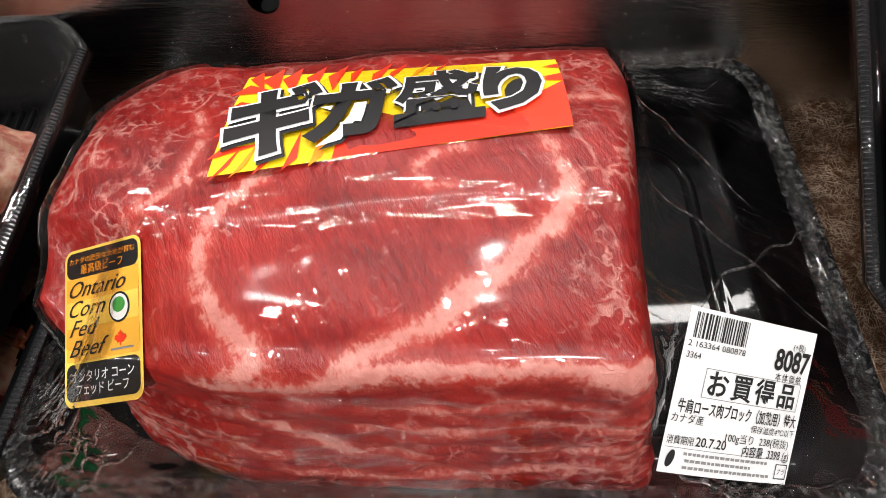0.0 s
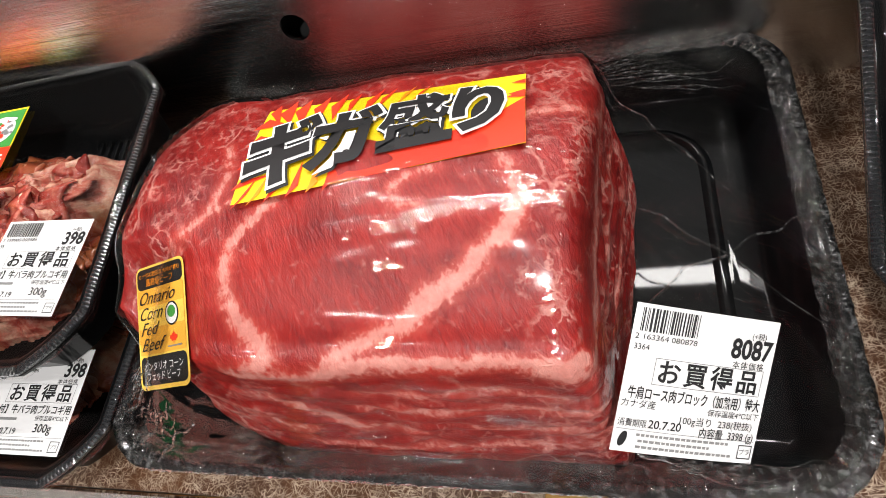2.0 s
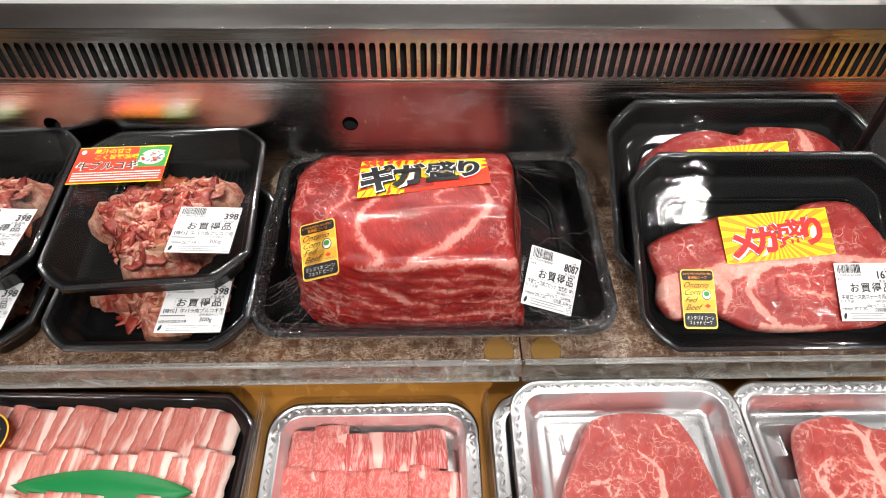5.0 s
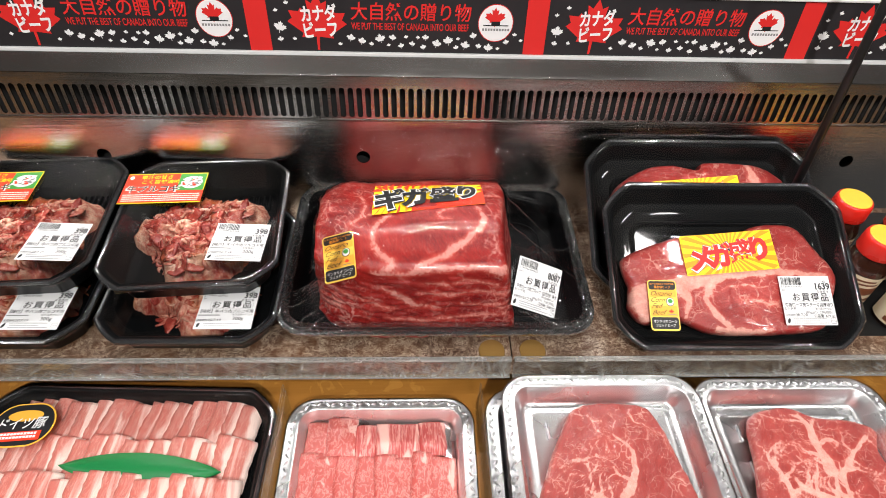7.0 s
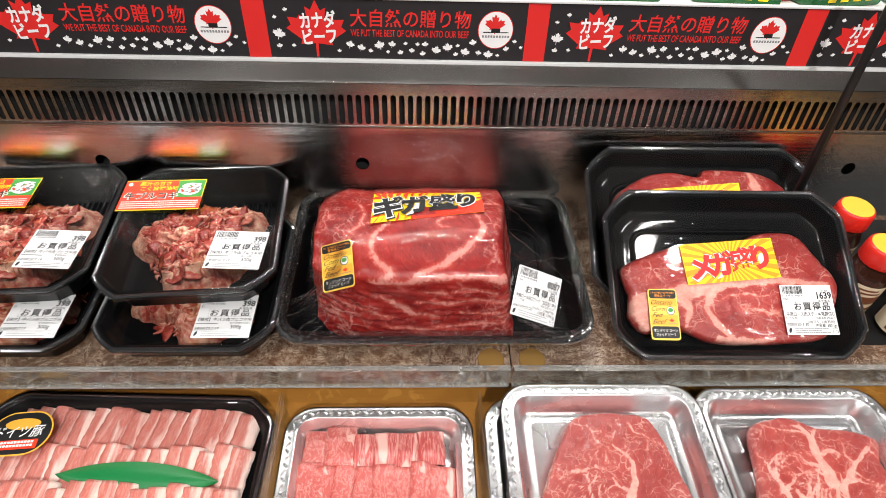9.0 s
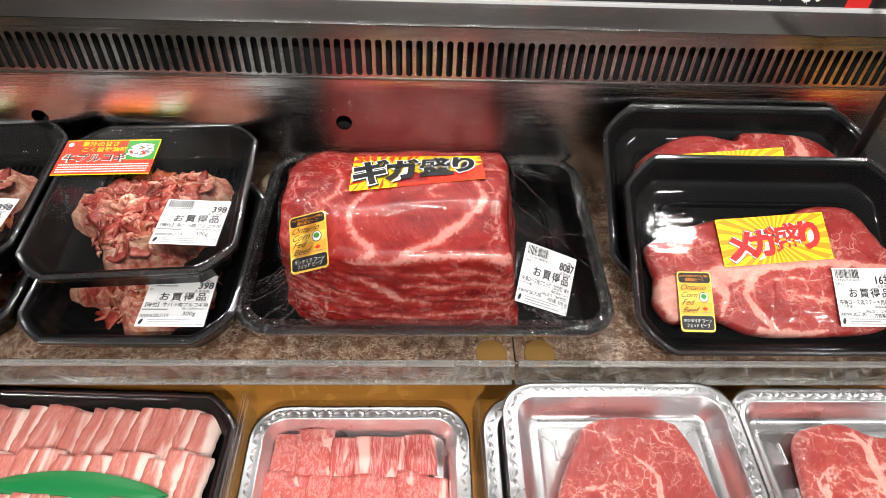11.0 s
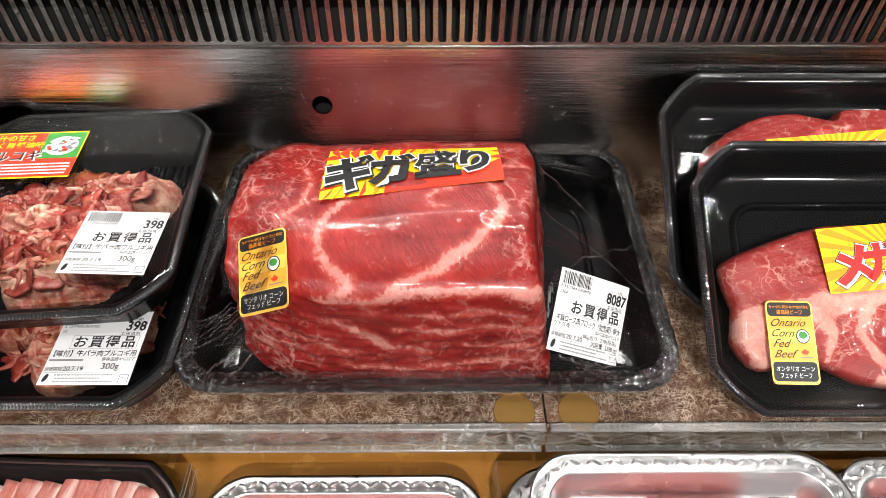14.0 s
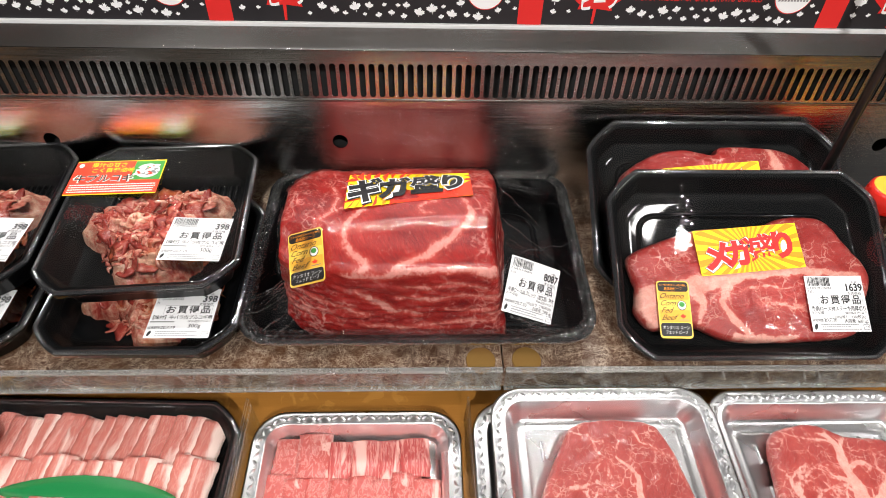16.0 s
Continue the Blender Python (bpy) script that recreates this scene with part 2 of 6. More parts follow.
def make_acrylic(name, tint=(0.93, 0.95, 0.94)):
    n = Nodes(name)
    n.tree.nodes.remove(n.bsdf)
    clear = n.add("ShaderNodeBsdfTransparent", Color=tint)
    shine = n.add("ShaderNodeBsdfGlossy", Color=(1, 1, 1), Roughness=0.08)
    haze = n.add("ShaderNodeBsdfDiffuse", Color=(0.75, 0.74, 0.72))
    fr = n.add("ShaderNodeFresnel", IOR=1.49)
    a, b = n.add("ShaderNodeMixShader"), n.add("ShaderNodeMixShader")
    scratches = None
    for k, angle in enumerate((0.4, 1.1, 1.9, 2.6)):
        mp = n.add("ShaderNodeMapping")
        n.tree.links.new(n.add("ShaderNodeTexCoord").outputs["Object"], mp.inputs[0])
        mp.vector_type = "TEXTURE"
        mp.inputs["Rotation"].default_value = (0, angle, 0)
        mp.inputs["Scale"].default_value = (1 / 34, 1, 1 / 480)
        mp.inputs["Location"].default_value = (0.4 * k, 0, 0.2 * k)
        f = n.ramp(n.noise(1.0, 1, 0.5, mp.outputs[0]), (0.645, 0.0), (0.69, 1.0))
        scratches = f if scratches is None else n.math("MAXIMUM", scratches, f)
    n.put(a.inputs[0], n.math("ADD", n.math("MULTIPLY", scratches, 0.34), 0.004))
    n.tree.links.new(clear.outputs[0], a.inputs[1]), n.tree.links.new(haze.outputs[0], a.inputs[2])
    n.put(b.inputs[0], n.math("MULTIPLY", fr.outputs[0], 0.12))
    n.tree.links.new(a.outputs[0], b.inputs[1]), n.tree.links.new(shine.outputs[0], b.inputs[2])
    n.tree.links.new(b.outputs[0], n.out.inputs[0])
    return n.mat


ACRYLIC = make_acrylic("clear_acrylic")
ACRYLIC_EDGE = plain("frosted_acrylic_edge", (0.62, 0.60, 0.57), 0.25, Transmission_Weight=0.75)

# ---------------------------------------------------------------- building helpers


def mesh_of(bm, name="mesh", smooth=True):
    me = bpy.data.meshes.new(name)
    bm.normal_update()
    bm.to_mesh(me)
    bm.free()
    if smooth:
        for p in me.polygons:
            p.use_smooth = True
    return me


def part(name, bm, material, parent, label="", m=None, smooth=False):
    """One mesh object under a thing or under a part; bm may be a bmesh or a mesh to share."""
    me = bm if isinstance(bm, bpy.types.Mesh) else mesh_of(bm, name, smooth)
    if material and not me.materials:
        me.materials.append(material)
    ob = new(name, me)
    ob.parent = parent
    if m is not None:
        ob.matrix_local = m
    if label:
        tagged(ob, label)
    return ob


def thing(name, m, label, category, group="", kind=""):
    ob = new(name)
    ob.empty_display_size = 0.02
    ob.matrix_world = m
    return tagged(ob, label, category, group, kind)


def setting(name, bm, material, label, category, m=None, smooth=False):
    ob = part(name, bm, material, None, smooth=smooth)
    if m is not None:
        ob.matrix_world = m
    return tagged(ob, label, category, kind="structure")


def box(x0, x1, y0, y1, z0, z1, bevel=0.0, bm=None):
    bm = bm or bmesh.new()
    made = bmesh.ops.create_cube(bm, size=1, matrix=Matrix.LocRotScale(((x0 + x1) / 2, (y0 + y1) / 2, (z0 + z1) / 2), None, (x1 - x0, y1 - y0, z1 - z0)))
    if bevel:
        edges = {e for v in made["verts"] for e in v.link_edges}
        bmesh.ops.bevel(bm, geom=list(edges), offset=bevel, segments=2, affect="EDGES", profile=0.5)
    return bm


def loft(rings, cap_first=True, cap_last=True, bm=None):
    """Closed rings of as many points each, joined one to the next."""
    bm = bm or bmesh.new()
    rows = [[bm.verts.new(p) for p in ring] for ring in rings]
    n = len(rows[0])
    for a, b in zip(rows, rows[1:]):
        for i in range(n):
            bm.faces.new((a[i], a[(i + 1) % n], b[(i + 1) % n], b[i]))
    if cap_first:
        bm.faces.new(rows[0][::-1])
    if cap_last:
        bm.faces.new(rows[-1])
    return bm


def outline(hx, hy, corner, cut=False, steps=8, z=0.0):
    """A rectangle with rounded or cut corners, anticlockwise."""
    pts = []
    corner = max(corner, 0.001)
    for k, (sx, sy) in enumerate(((1, 1), (-1, 1), (-1, -1), (1, -1))):
        cx, cy = sx * (hx - corner), sy * (hy - corner)
        for i in range(steps + 1):
            if cut:
                # a straight cut whose two ends are softly rounded
                f = i / steps
                a, b = (k % 2 == 0), None
                p0 = (sx * hx, cy) if a else (cx, sy * hy)
                p1 = (cx, sy * hy) if a else (sx * hx, cy)
                e = f * f * (3 - 2 * f) * 0.35 + f * 0.65
                bulge = 0.10 * corner * math.sin(math.pi * f)
                pts.append((p0[0] + (p1[0] - p0[0]) * e + sx * bulge * 0.7, p0[1] + (p1[1] - p0[1]) * e + sy * bulge * 0.7, z))
            else:
                ang = radians(90 * k + 90 * i / steps)
                pts.append((cx + corner * math.cos(ang), cy + corner * math.sin(ang), z))
    return pts


def tray_mesh(hx, hy, height, corner, cut=False, wall=0.022, rim=0.008, thick=0.0012, steps=8):
    prof = [(wall + 0.012, 0.0), (wall, 0.0), (wall - 0.004, 0.003), (rim + 0.002, height - 0.005), (rim * 0.5, height - 0.004), (0.0, height - 0.006),
            (-0.0006, height - 0.003), (0.0006, height - 0.0006), (rim * 0.4, height), (rim * 0.8, height - 0.0006), (rim + 0.0016, height - 0.003), (wall - 0.003, 0.0045), (wall + 0.001, thick + 0.0012), (wall + 0.012, thick)]
    rings = []
    for inset, z in prof:
        rings.append(outline(hx - inset, hy - inset, max(corner - inset * (0.6 if cut else 1.0), 0.006), cut, steps, z))
    return loft(rings)


def sheet(nx, ny, f, bm=None):
    """A grid of (nx+1) x (ny+1) points f(u, v)."""
    bm = bm or bmesh.new()
    rows = [[bm.verts.new(f(i / nx, j / ny)) for i in range(nx + 1)] for j in range(ny + 1)]
    for j in range(ny):
        for i in range(nx):
            bm.faces.new((rows[j][i], rows[j][i + 1], rows[j + 1][i + 1], rows[j + 1][i]))
    return bm


def ease(a, b, x):
    t = min(1.0, max(0.0, (x - a) / (b - a)))
    return t * t * (3 - 2 * t)


def line_distance(px, py, line):
    """Distance from points to a polyline of (x, y, half width), less the half width there."""
    best = np.full(px.shape, 9.0)
    for (x0, y0, w0), (x1, y1, w1) in zip(line, line[1:]):
        dx, dy = x1 - x0, y1 - y0
        t = np.clip(((px - x0) * dx + (py - y0) * dy) / (dx * dx + dy * dy + 1e-12), 0, 1)
        best = np.minimum(best, np.hypot(px - x0 - t * dx, py - y0 - t * dy) - (w0 + t * (w1 - w0)))
    return best


def store(me, name, values):
    a = me.attributes.new(name, "FLOAT", "POINT")
    a.data.foreach_set("value", np.asarray(values, dtype=np.float32))


def along(pts, step):
    """Points at even steps along a closed outline, with the outward way at each."""
    pts = [Vector(p) for p in pts]
    out, left = [], 0.0
    for a, b in zip(pts, pts[1:] + pts[:1]):
        d = (b - a).length
        while left < d:
            t = (b - a).normalized()
            out.append((a.lerp(b, left / d), Vector((t.y, -t.x, 0))))
            left += step
        left -= d
    return out


def crimped_rim(hx, hy, z, corner, cut):
    """The fine crimps pressed into a tray's rim."""
    ring = along(outline(hx, hy, corner, cut), 0.00125)
    rows = []
    for out, dz, amp in ((0.0006, -0.0030, 0.0), (0.0008, -0.0010, 0.0005), (-0.0012, 0.0004, 0.0009), (-0.0034, 0.0003, 0.0007), (-0.0048, -0.0004, 0.0)):
        rows.append([p + n * (out + (amp * 0.7 if i % 2 else 0)) + Vector((0, 0, z + dz + (amp if i % 2 else 0))) for i, (p, n) in enumerate(ring)])
    return loft(rows, False, False)


def slit_mesh(slits):
    """Raised ribs pressed into a tray's floor."""
    bm = bmesh.new()
    for x, y, l, turn in slits:
        m = pose(x, y, 0, 0, 0, turn)
        rings = [[m @ Vector(p) for p in outline(0.0022 * s, l / 2 * (0.9 + 0.1 * s), 0.002 * s, False, 3, z)] for s, z in ((1.0, 0.0012), (0.8, 0.0034), (0.45, 0.0040))]
        loft(rings, cap_first=False, bm=bm)
    return bm


def ridge_frame(hx, hy, r, z0, rise, cut=False, wide=0.004):
    """A raised frame pressed into a tray's floor."""
    rings = [outline(hx + a, hy + a, r + a, cut, 8, z0 + b) for a, b in ((wide, 0), (wide * 0.4, rise * 0.85), (0, rise), (-wide * 0.4, rise * 0.85), (-wide, 0))]
    return loft(rings, False, False)


SHELF = pose(0, 0.05, 0.0204, 6.6)      # the tilted display shelf: x along it, y up its slope
LOWER = pose(0, 0.05, -0.0720, 6.6)     # the deck below, in front of it
WALL_Y = 0.324

# ---------------------------------------------------------------- the case
def slot_panel(x0, x1, z0, z1, pitch, r, low, high):
    """A sheet with a row of upright rounded slots through it."""
    bm = bmesh.new()
    count = int(round((x1 - x0) / pitch))
    for k in range(count):
        cx = x0 + (k + 0.5) * pitch
        inner, outer = [], []
        for top in (1, 0):
            cz = (high - r) if top else (low + r)
            for i in range(9):
                a = math.pi * i / 8 + (0 if top else math.pi)
                c, s = math.cos(a), math.sin(a)
                inner.append((cx + r * c, cz + r * s))
                edge = (z1 - cz) if top else (cz - z0)
                f = min(pitch / 2 / abs(c) if abs(c) > 1e-6 else 9, edge / abs(s) if abs(s) > 1e-6 else 9)
                ox, oz = cx + f * c, cz + f * s
                if i in (2, 6):
                    ox, oz = cx + math.copysign(pitch / 2, c), (z1 if top else z0)
                elif i in (1, 7):
                    ox, oz = cx + math.copysign(pitch / 2, c), cz + math.copysign(edge * 0.4, s)
                elif i in (3, 4, 5):
                    oz = z1 if top else z0
                    ox = cx + pitch / 2 * {3: 0.5, 4: 0, 5: -0.5}[i] * (1 if top else -1)
                outer.append((ox, oz))
        n = len(inner)
        vi = [bm.verts.new((x, WALL_Y, z)) for x, z in inner]
        vo = [bm.verts.new((x, WALL_Y, z)) for x, z in outer]
        vb = [bm.verts.new((x, WALL_Y + 0.0025, z)) for x, z in inner]
        for i in range(n):
            j = (i + 1) % n
            bm.faces.new((vo[i], vo[j], vi[j], vi[i]))
            bm.faces.new((vi[i], vi[j], vb[j], vb[i]))
    bmesh.ops.recalc_face_normals(bm, faces=bm.faces[:])
    return bm


def holed_panel(x0, x1, z0, z1, holes, r):
    """A sheet with round holes through it."""
    bm = bmesh.new()
    xs = [x0]
    for hx in holes:
        xs += [hx - 0.03, hx + 0.03]
    xs.append(x1)
    for a, b in zip(xs[::2], xs[1::2]):
        bm.faces.new([bm.verts.new(p) for p in ((a, WALL_Y, z0), (b, WALL_Y, z0), (b, WALL_Y, z1), (a, WALL_Y, z1))])
    for hx in holes:
        cz, n = 0.141, 32
        ring, out, back = [], [], []
        for i in range(n):
            a = 2 * math.pi * (i + 0.5) / n
            c, s = math.cos(a), math.sin(a)
            ring.append(bm.verts.new((hx + r * c, WALL_Y, cz + r * s)))
            back.append(bm.verts.new((hx + r * c, WALL_Y + 0.003, cz + r * s)))
            f = min(0.03 / abs(c), ((z1 - cz) if s > 0 else (cz - z0)) / abs(s))
            out.append(bm.verts.new((hx + f * c, WALL_Y, cz + f * s)))
        for i in range(n):
            j = (i + 1) % n
            bm.faces.new((out[i], out[j], ring[j], ring[i]))
            bm.faces.new((ring[i], ring[j], back[j], back[i]))
            pa, pb = out[i].co, out[j].co
            if abs(pa.x - pb.x) > 1e-5 and abs(pa.z - pb.z) > 1e-5:
                ex = pa.x if abs(abs(pa.x - hx) - 0.03) < 1e-5 else pb.x
                ez = pa.z if abs(abs(pa.x - hx) - 0.03) >= 1e-5 else pb.z
                bm.faces.new((out[i], bm.verts.new((ex, WALL_Y, ez)), out[j]))
    bmesh.ops.recalc_face_normals(bm, faces=bm.faces[:])
    return bm


X0, X1 = -1.20, 1.208
setting("wall_grille", slot_panel(X0, X1, 0.2008, 0.262, 0.01152, 0.0036, 0.2040, 0.2465), STEEL_GRILLE, "brushed steel air grille strip with a row of upright rounded slots", "air grille")
setting("wall_back", holed_panel(X0, X1, 0.040, 0.1975, (-0.830, -0.465, -0.100, 0.616), 0.0098), STEEL, "brushed stainless steel back panel with round holes", "back panel")
setting("wall_seam", box(X0, X1, WALL_Y - 0.0012, WALL_Y + 0.002, 0.1978, 0.2012, 0.0006), STEEL_BRIGHT, "narrow folded steel seam under the air grille", "trim")
# a near-black sheet paints in the shade behind the slots and holes
setting("duct_shade", box(X0, X1, WALL_Y + 0.03, WALL_Y + 0.05, 0.02, 0.30), DARK, "near-black sheet for the shade in the duct behind the slotted steel panel", "duct")
# the sloping steel ledge above the grille
bm = bmesh.new()
sheet(24, 4, lambda u, v: (X0 + (X1 - X0) * u, WALL_Y + 0.0005 + 0.026 * v, 0.2625 + 0.0195 * v), bm)
setting("wall_ledge", bm, STEEL_BRIGHT, "sloping plain stainless steel ledge over the grille", "steel ledge")

# the tilted shelf in boards, with a seam where the front lips meet too
shelf = thing("display_shelf", SHELF, "tilted display shelf of dark brown crosshatched laminate", "display shelf", kind="structure")
for xa, xb in ((X0, 0.0948), (0.0962, X1)):
    part("shelf_board", box(xa, xb, 0.005, 0.2765, -0.012, 0.0, 0.0008), LAMINATE, shelf)
setting("shelf_riser", box(X0, X1, -0.0140, 0.0140, -0.0030, 0.0), LAMINATE, "brown crosshatched front edge of the display shelf", "shelf edge", pose(0, 0.0512, 0.0062, 90))
for xa, xb in ((X0, 0.0945), (0.0975, X1)):
    lip = thing("acrylic_lip", pose(0, 0, 0), "clear scratched acrylic front lip along the shelf edge", "shelf lip", "front lips of the shelf")
    part("lip_strip", box(xa, xb, 0.0465, 0.0500, -0.0065, 0.0215, 0.0006), ACRYLIC, lip)
    part("lip_top", box(xa, xb, 0.0455, 0.0520, 0.0218, 0.0262, 0.0014), ACRYLIC_EDGE, lip, "frosted rounded top edge")
    part("lip_foot", box(xa, xb, 0.0455, 0.0505, -0.0098, -0.0067, 0.0008), ACRYLIC_EDGE, lip, "frosted lower edge")
BRASS = plain("golden_plug", (0.30, 0.17, 0.05), 0.25, metal=0.3, scale=30)
for cx in (0.071, 0.122):
    bm = bmesh.new()
    bmesh.ops.create_cone(bm, cap_ends=True, segments=40, radius1=0.0165, radius2=0.0158, depth=0.0016)
    tagged(part("shelf_plug", bm, BRASS, None, smooth=False), "round golden brown plug in the shelf front", "plug", "plugs in the shelf front").matrix_world = SHELF @ pose(cx, 0.0135, 0.0008)

setting("lower_deck", box(X0, X1, -0.30, 0.262, -0.012, 0.0), DECK, "golden brown laminate deck with a damask figure", "display deck", LOWER)

# bumper added beyond the deck so that the grille mirrors dark grey, not gold
setting("added_bumper", box(X0, X1, -0.42, -0.30, -0.10, 0.035, 0.006), plain("added_bumper_grey", (0.06, 0.058, 0.055), 0.4, scale=12), "dark grey front bumper, added to darken the grille reflection", "case front", LOWER)

# banner on the front of the upper shelf
BY = 0.352
setting("upper_shelf", box(X0, X1, BY + 0.004, 0.92, 0.335, 0.3545, 0.001), WHITE, "pale upper shelf of the case", "shelf")
setting("upper_wall", box(X0, X1, 0.92, 0.94, 0.30, 1.30), plain("dim_case_back", (0.07, 0.06, 0.055), 0.5, scale=4), "dim back wall over the upper shelf", "wall")

# ---------------------------------------------------------------- writing and labels
TEXT_MESHES = {}


def text_mesh(string, size, bold=0.0, squeeze=1.0, shear=0.0, depth=0.0, spacing=1.0):
    """Flat mesh of a line of writing in the built-in font, centred on its own box, with its width and height."""
    key = (string, size, bold, squeeze, shear, spacing)
    if key not in TEXT_MESHES:
        cu = bpy.data.curves.new("writing", "FONT")
        cu.body, cu.size, cu.offset, cu.shear, cu.resolution_u, cu.space_character = string, 1.0, bold, shear, 3, spacing
        cu.fill_mode = "FRONT"
        ob = bpy.data.objects.new("writing", cu)
        me = bpy.data.meshes.new_from_object(ob)
        bpy.data.objects.remove(ob)
        co = np.empty(len(me.vertices) * 3, np.float32)
        me.vertices.foreach_get("co", co)
        co = co.reshape(-1, 3)
        lo, hi = co.min(0), co.max(0)
        co = (co - (lo + hi) / 2) * (size * squeeze, size, 0)
        me.vertices.foreach_set("co", co.ravel().astype(np.float32))
        TEXT_MESHES[key] = (me, (hi - lo) * (size * squeeze, size, 0))
    return TEXT_MESHES[key]


class Label:
    """A printed label: paper with writing, bars and shapes in its own plane, laid onto a surface by warp(x, y, lift)."""

    def __init__(self, parent, name, w, h, warp, paper, label, corner=0.0):
        self.w, self.h, self.warp = w, h, warp
        self.root = None
        bm = bmesh.new()
        if corner:
            self.fan(bm, outline(w / 2, h / 2, corner), 0.0)
        else:
            n, k = 12, 10
            sheet(n, k, lambda u, v: warp((u - 0.5) * w, (v - 0.5) * h, 0.0), bm)
        self.root = part(name, bm, paper, parent, label, smooth=True)

    def fan(self, bm, pts, lift):
        # an outline filled in by shrinking rings
        rings = [[(x * f, y * f) for x, y, *_ in pts] for f in (1.0, 0.8, 0.55, 0.3)]
        loft([[self.warp(x, y, lift) for x, y in ring] for ring in rings], cap_first=False, bm=bm)

    def put(self, name, me, material, x, y, lift, turn=0.0):
        co = np.empty(len(me.vertices) * 3, np.float32)
        me.vertices.foreach_get("co", co)
        c, s = math.cos(radians(turn)), math.sin(radians(turn))
        made = me.copy()
        made.materials.clear()
        out = [self.warp(x + c * p[0] - s * p[1], y + s * p[0] + c * p[1], lift) for p in co.reshape(-1, 3)]
        made.vertices.foreach_set("co", np.array(out, np.float32).ravel())
        made.update()
        return part(name, made, material, self.root)

    def text(self, string, size, x, y, material, align="c", bold=0.0, squeeze=1.0, shear=0.0, lift=0.0003, turn=0.0, width=None, spacing=1.0):
        me, dim = text_mesh(string, size, bold, squeeze, shear, 0.0, spacing)
        if width:
            me, dim = text_mesh(string, size, bold, squeeze * width / float(dim[0]), shear, 0.0, spacing)
        x += {"c": 0, "l": dim[0] / 2, "r": -dim[0] / 2}[align]
        return self.put("writing", me, material, float(x), y, lift, turn)

    def bars(self, name, rects, material, lift=0.0003):
        bm = bmesh.new()
        for x0, y0, x1, y1 in rects:
            nx = max(1, int((x1 - x0) / 0.008))
            sheet(nx, 1, lambda u, v: self.warp(x0 + (x1 - x0) * u, y0 + (y1 - y0) * v, lift), bm)
        return part(name, bm, material, self.root)

    def shape(self, name, pts, material, lift=0.0003, label="", fine=0):
        bm = bmesh.new()
        face = bm.faces.new([bm.verts.new((x, y, 0)) for x, y in pts])
        bmesh.ops.triangulate(bm, faces=[face])
        for turn in range(fine):
            bmesh.ops.subdivide_edges(bm, edges=[e for e in bm.edges if e.calc_length() > 0.006], cuts=1, use_grid_fill=True)
            bmesh.ops.triangulate(bm, faces=[f for f in bm.faces if len(f.verts) > 3])
        for v in bm.verts:
            v.co = self.warp(v.co.x, v.co.y, lift)
        return part(name, bm, material, self.root, label)


def flat(m):
    return lambda x, y, lift: m @ Vector((x, y, lift))


def frame_bars(x0, y0, x1, y1, t=0.00025):
    return [(x0, y0, x1, y0 + t), (x0, y1 - t, x1, y1), (x0, y0, x0 + t, y1), (x1 - t, y0, x1, y1)]


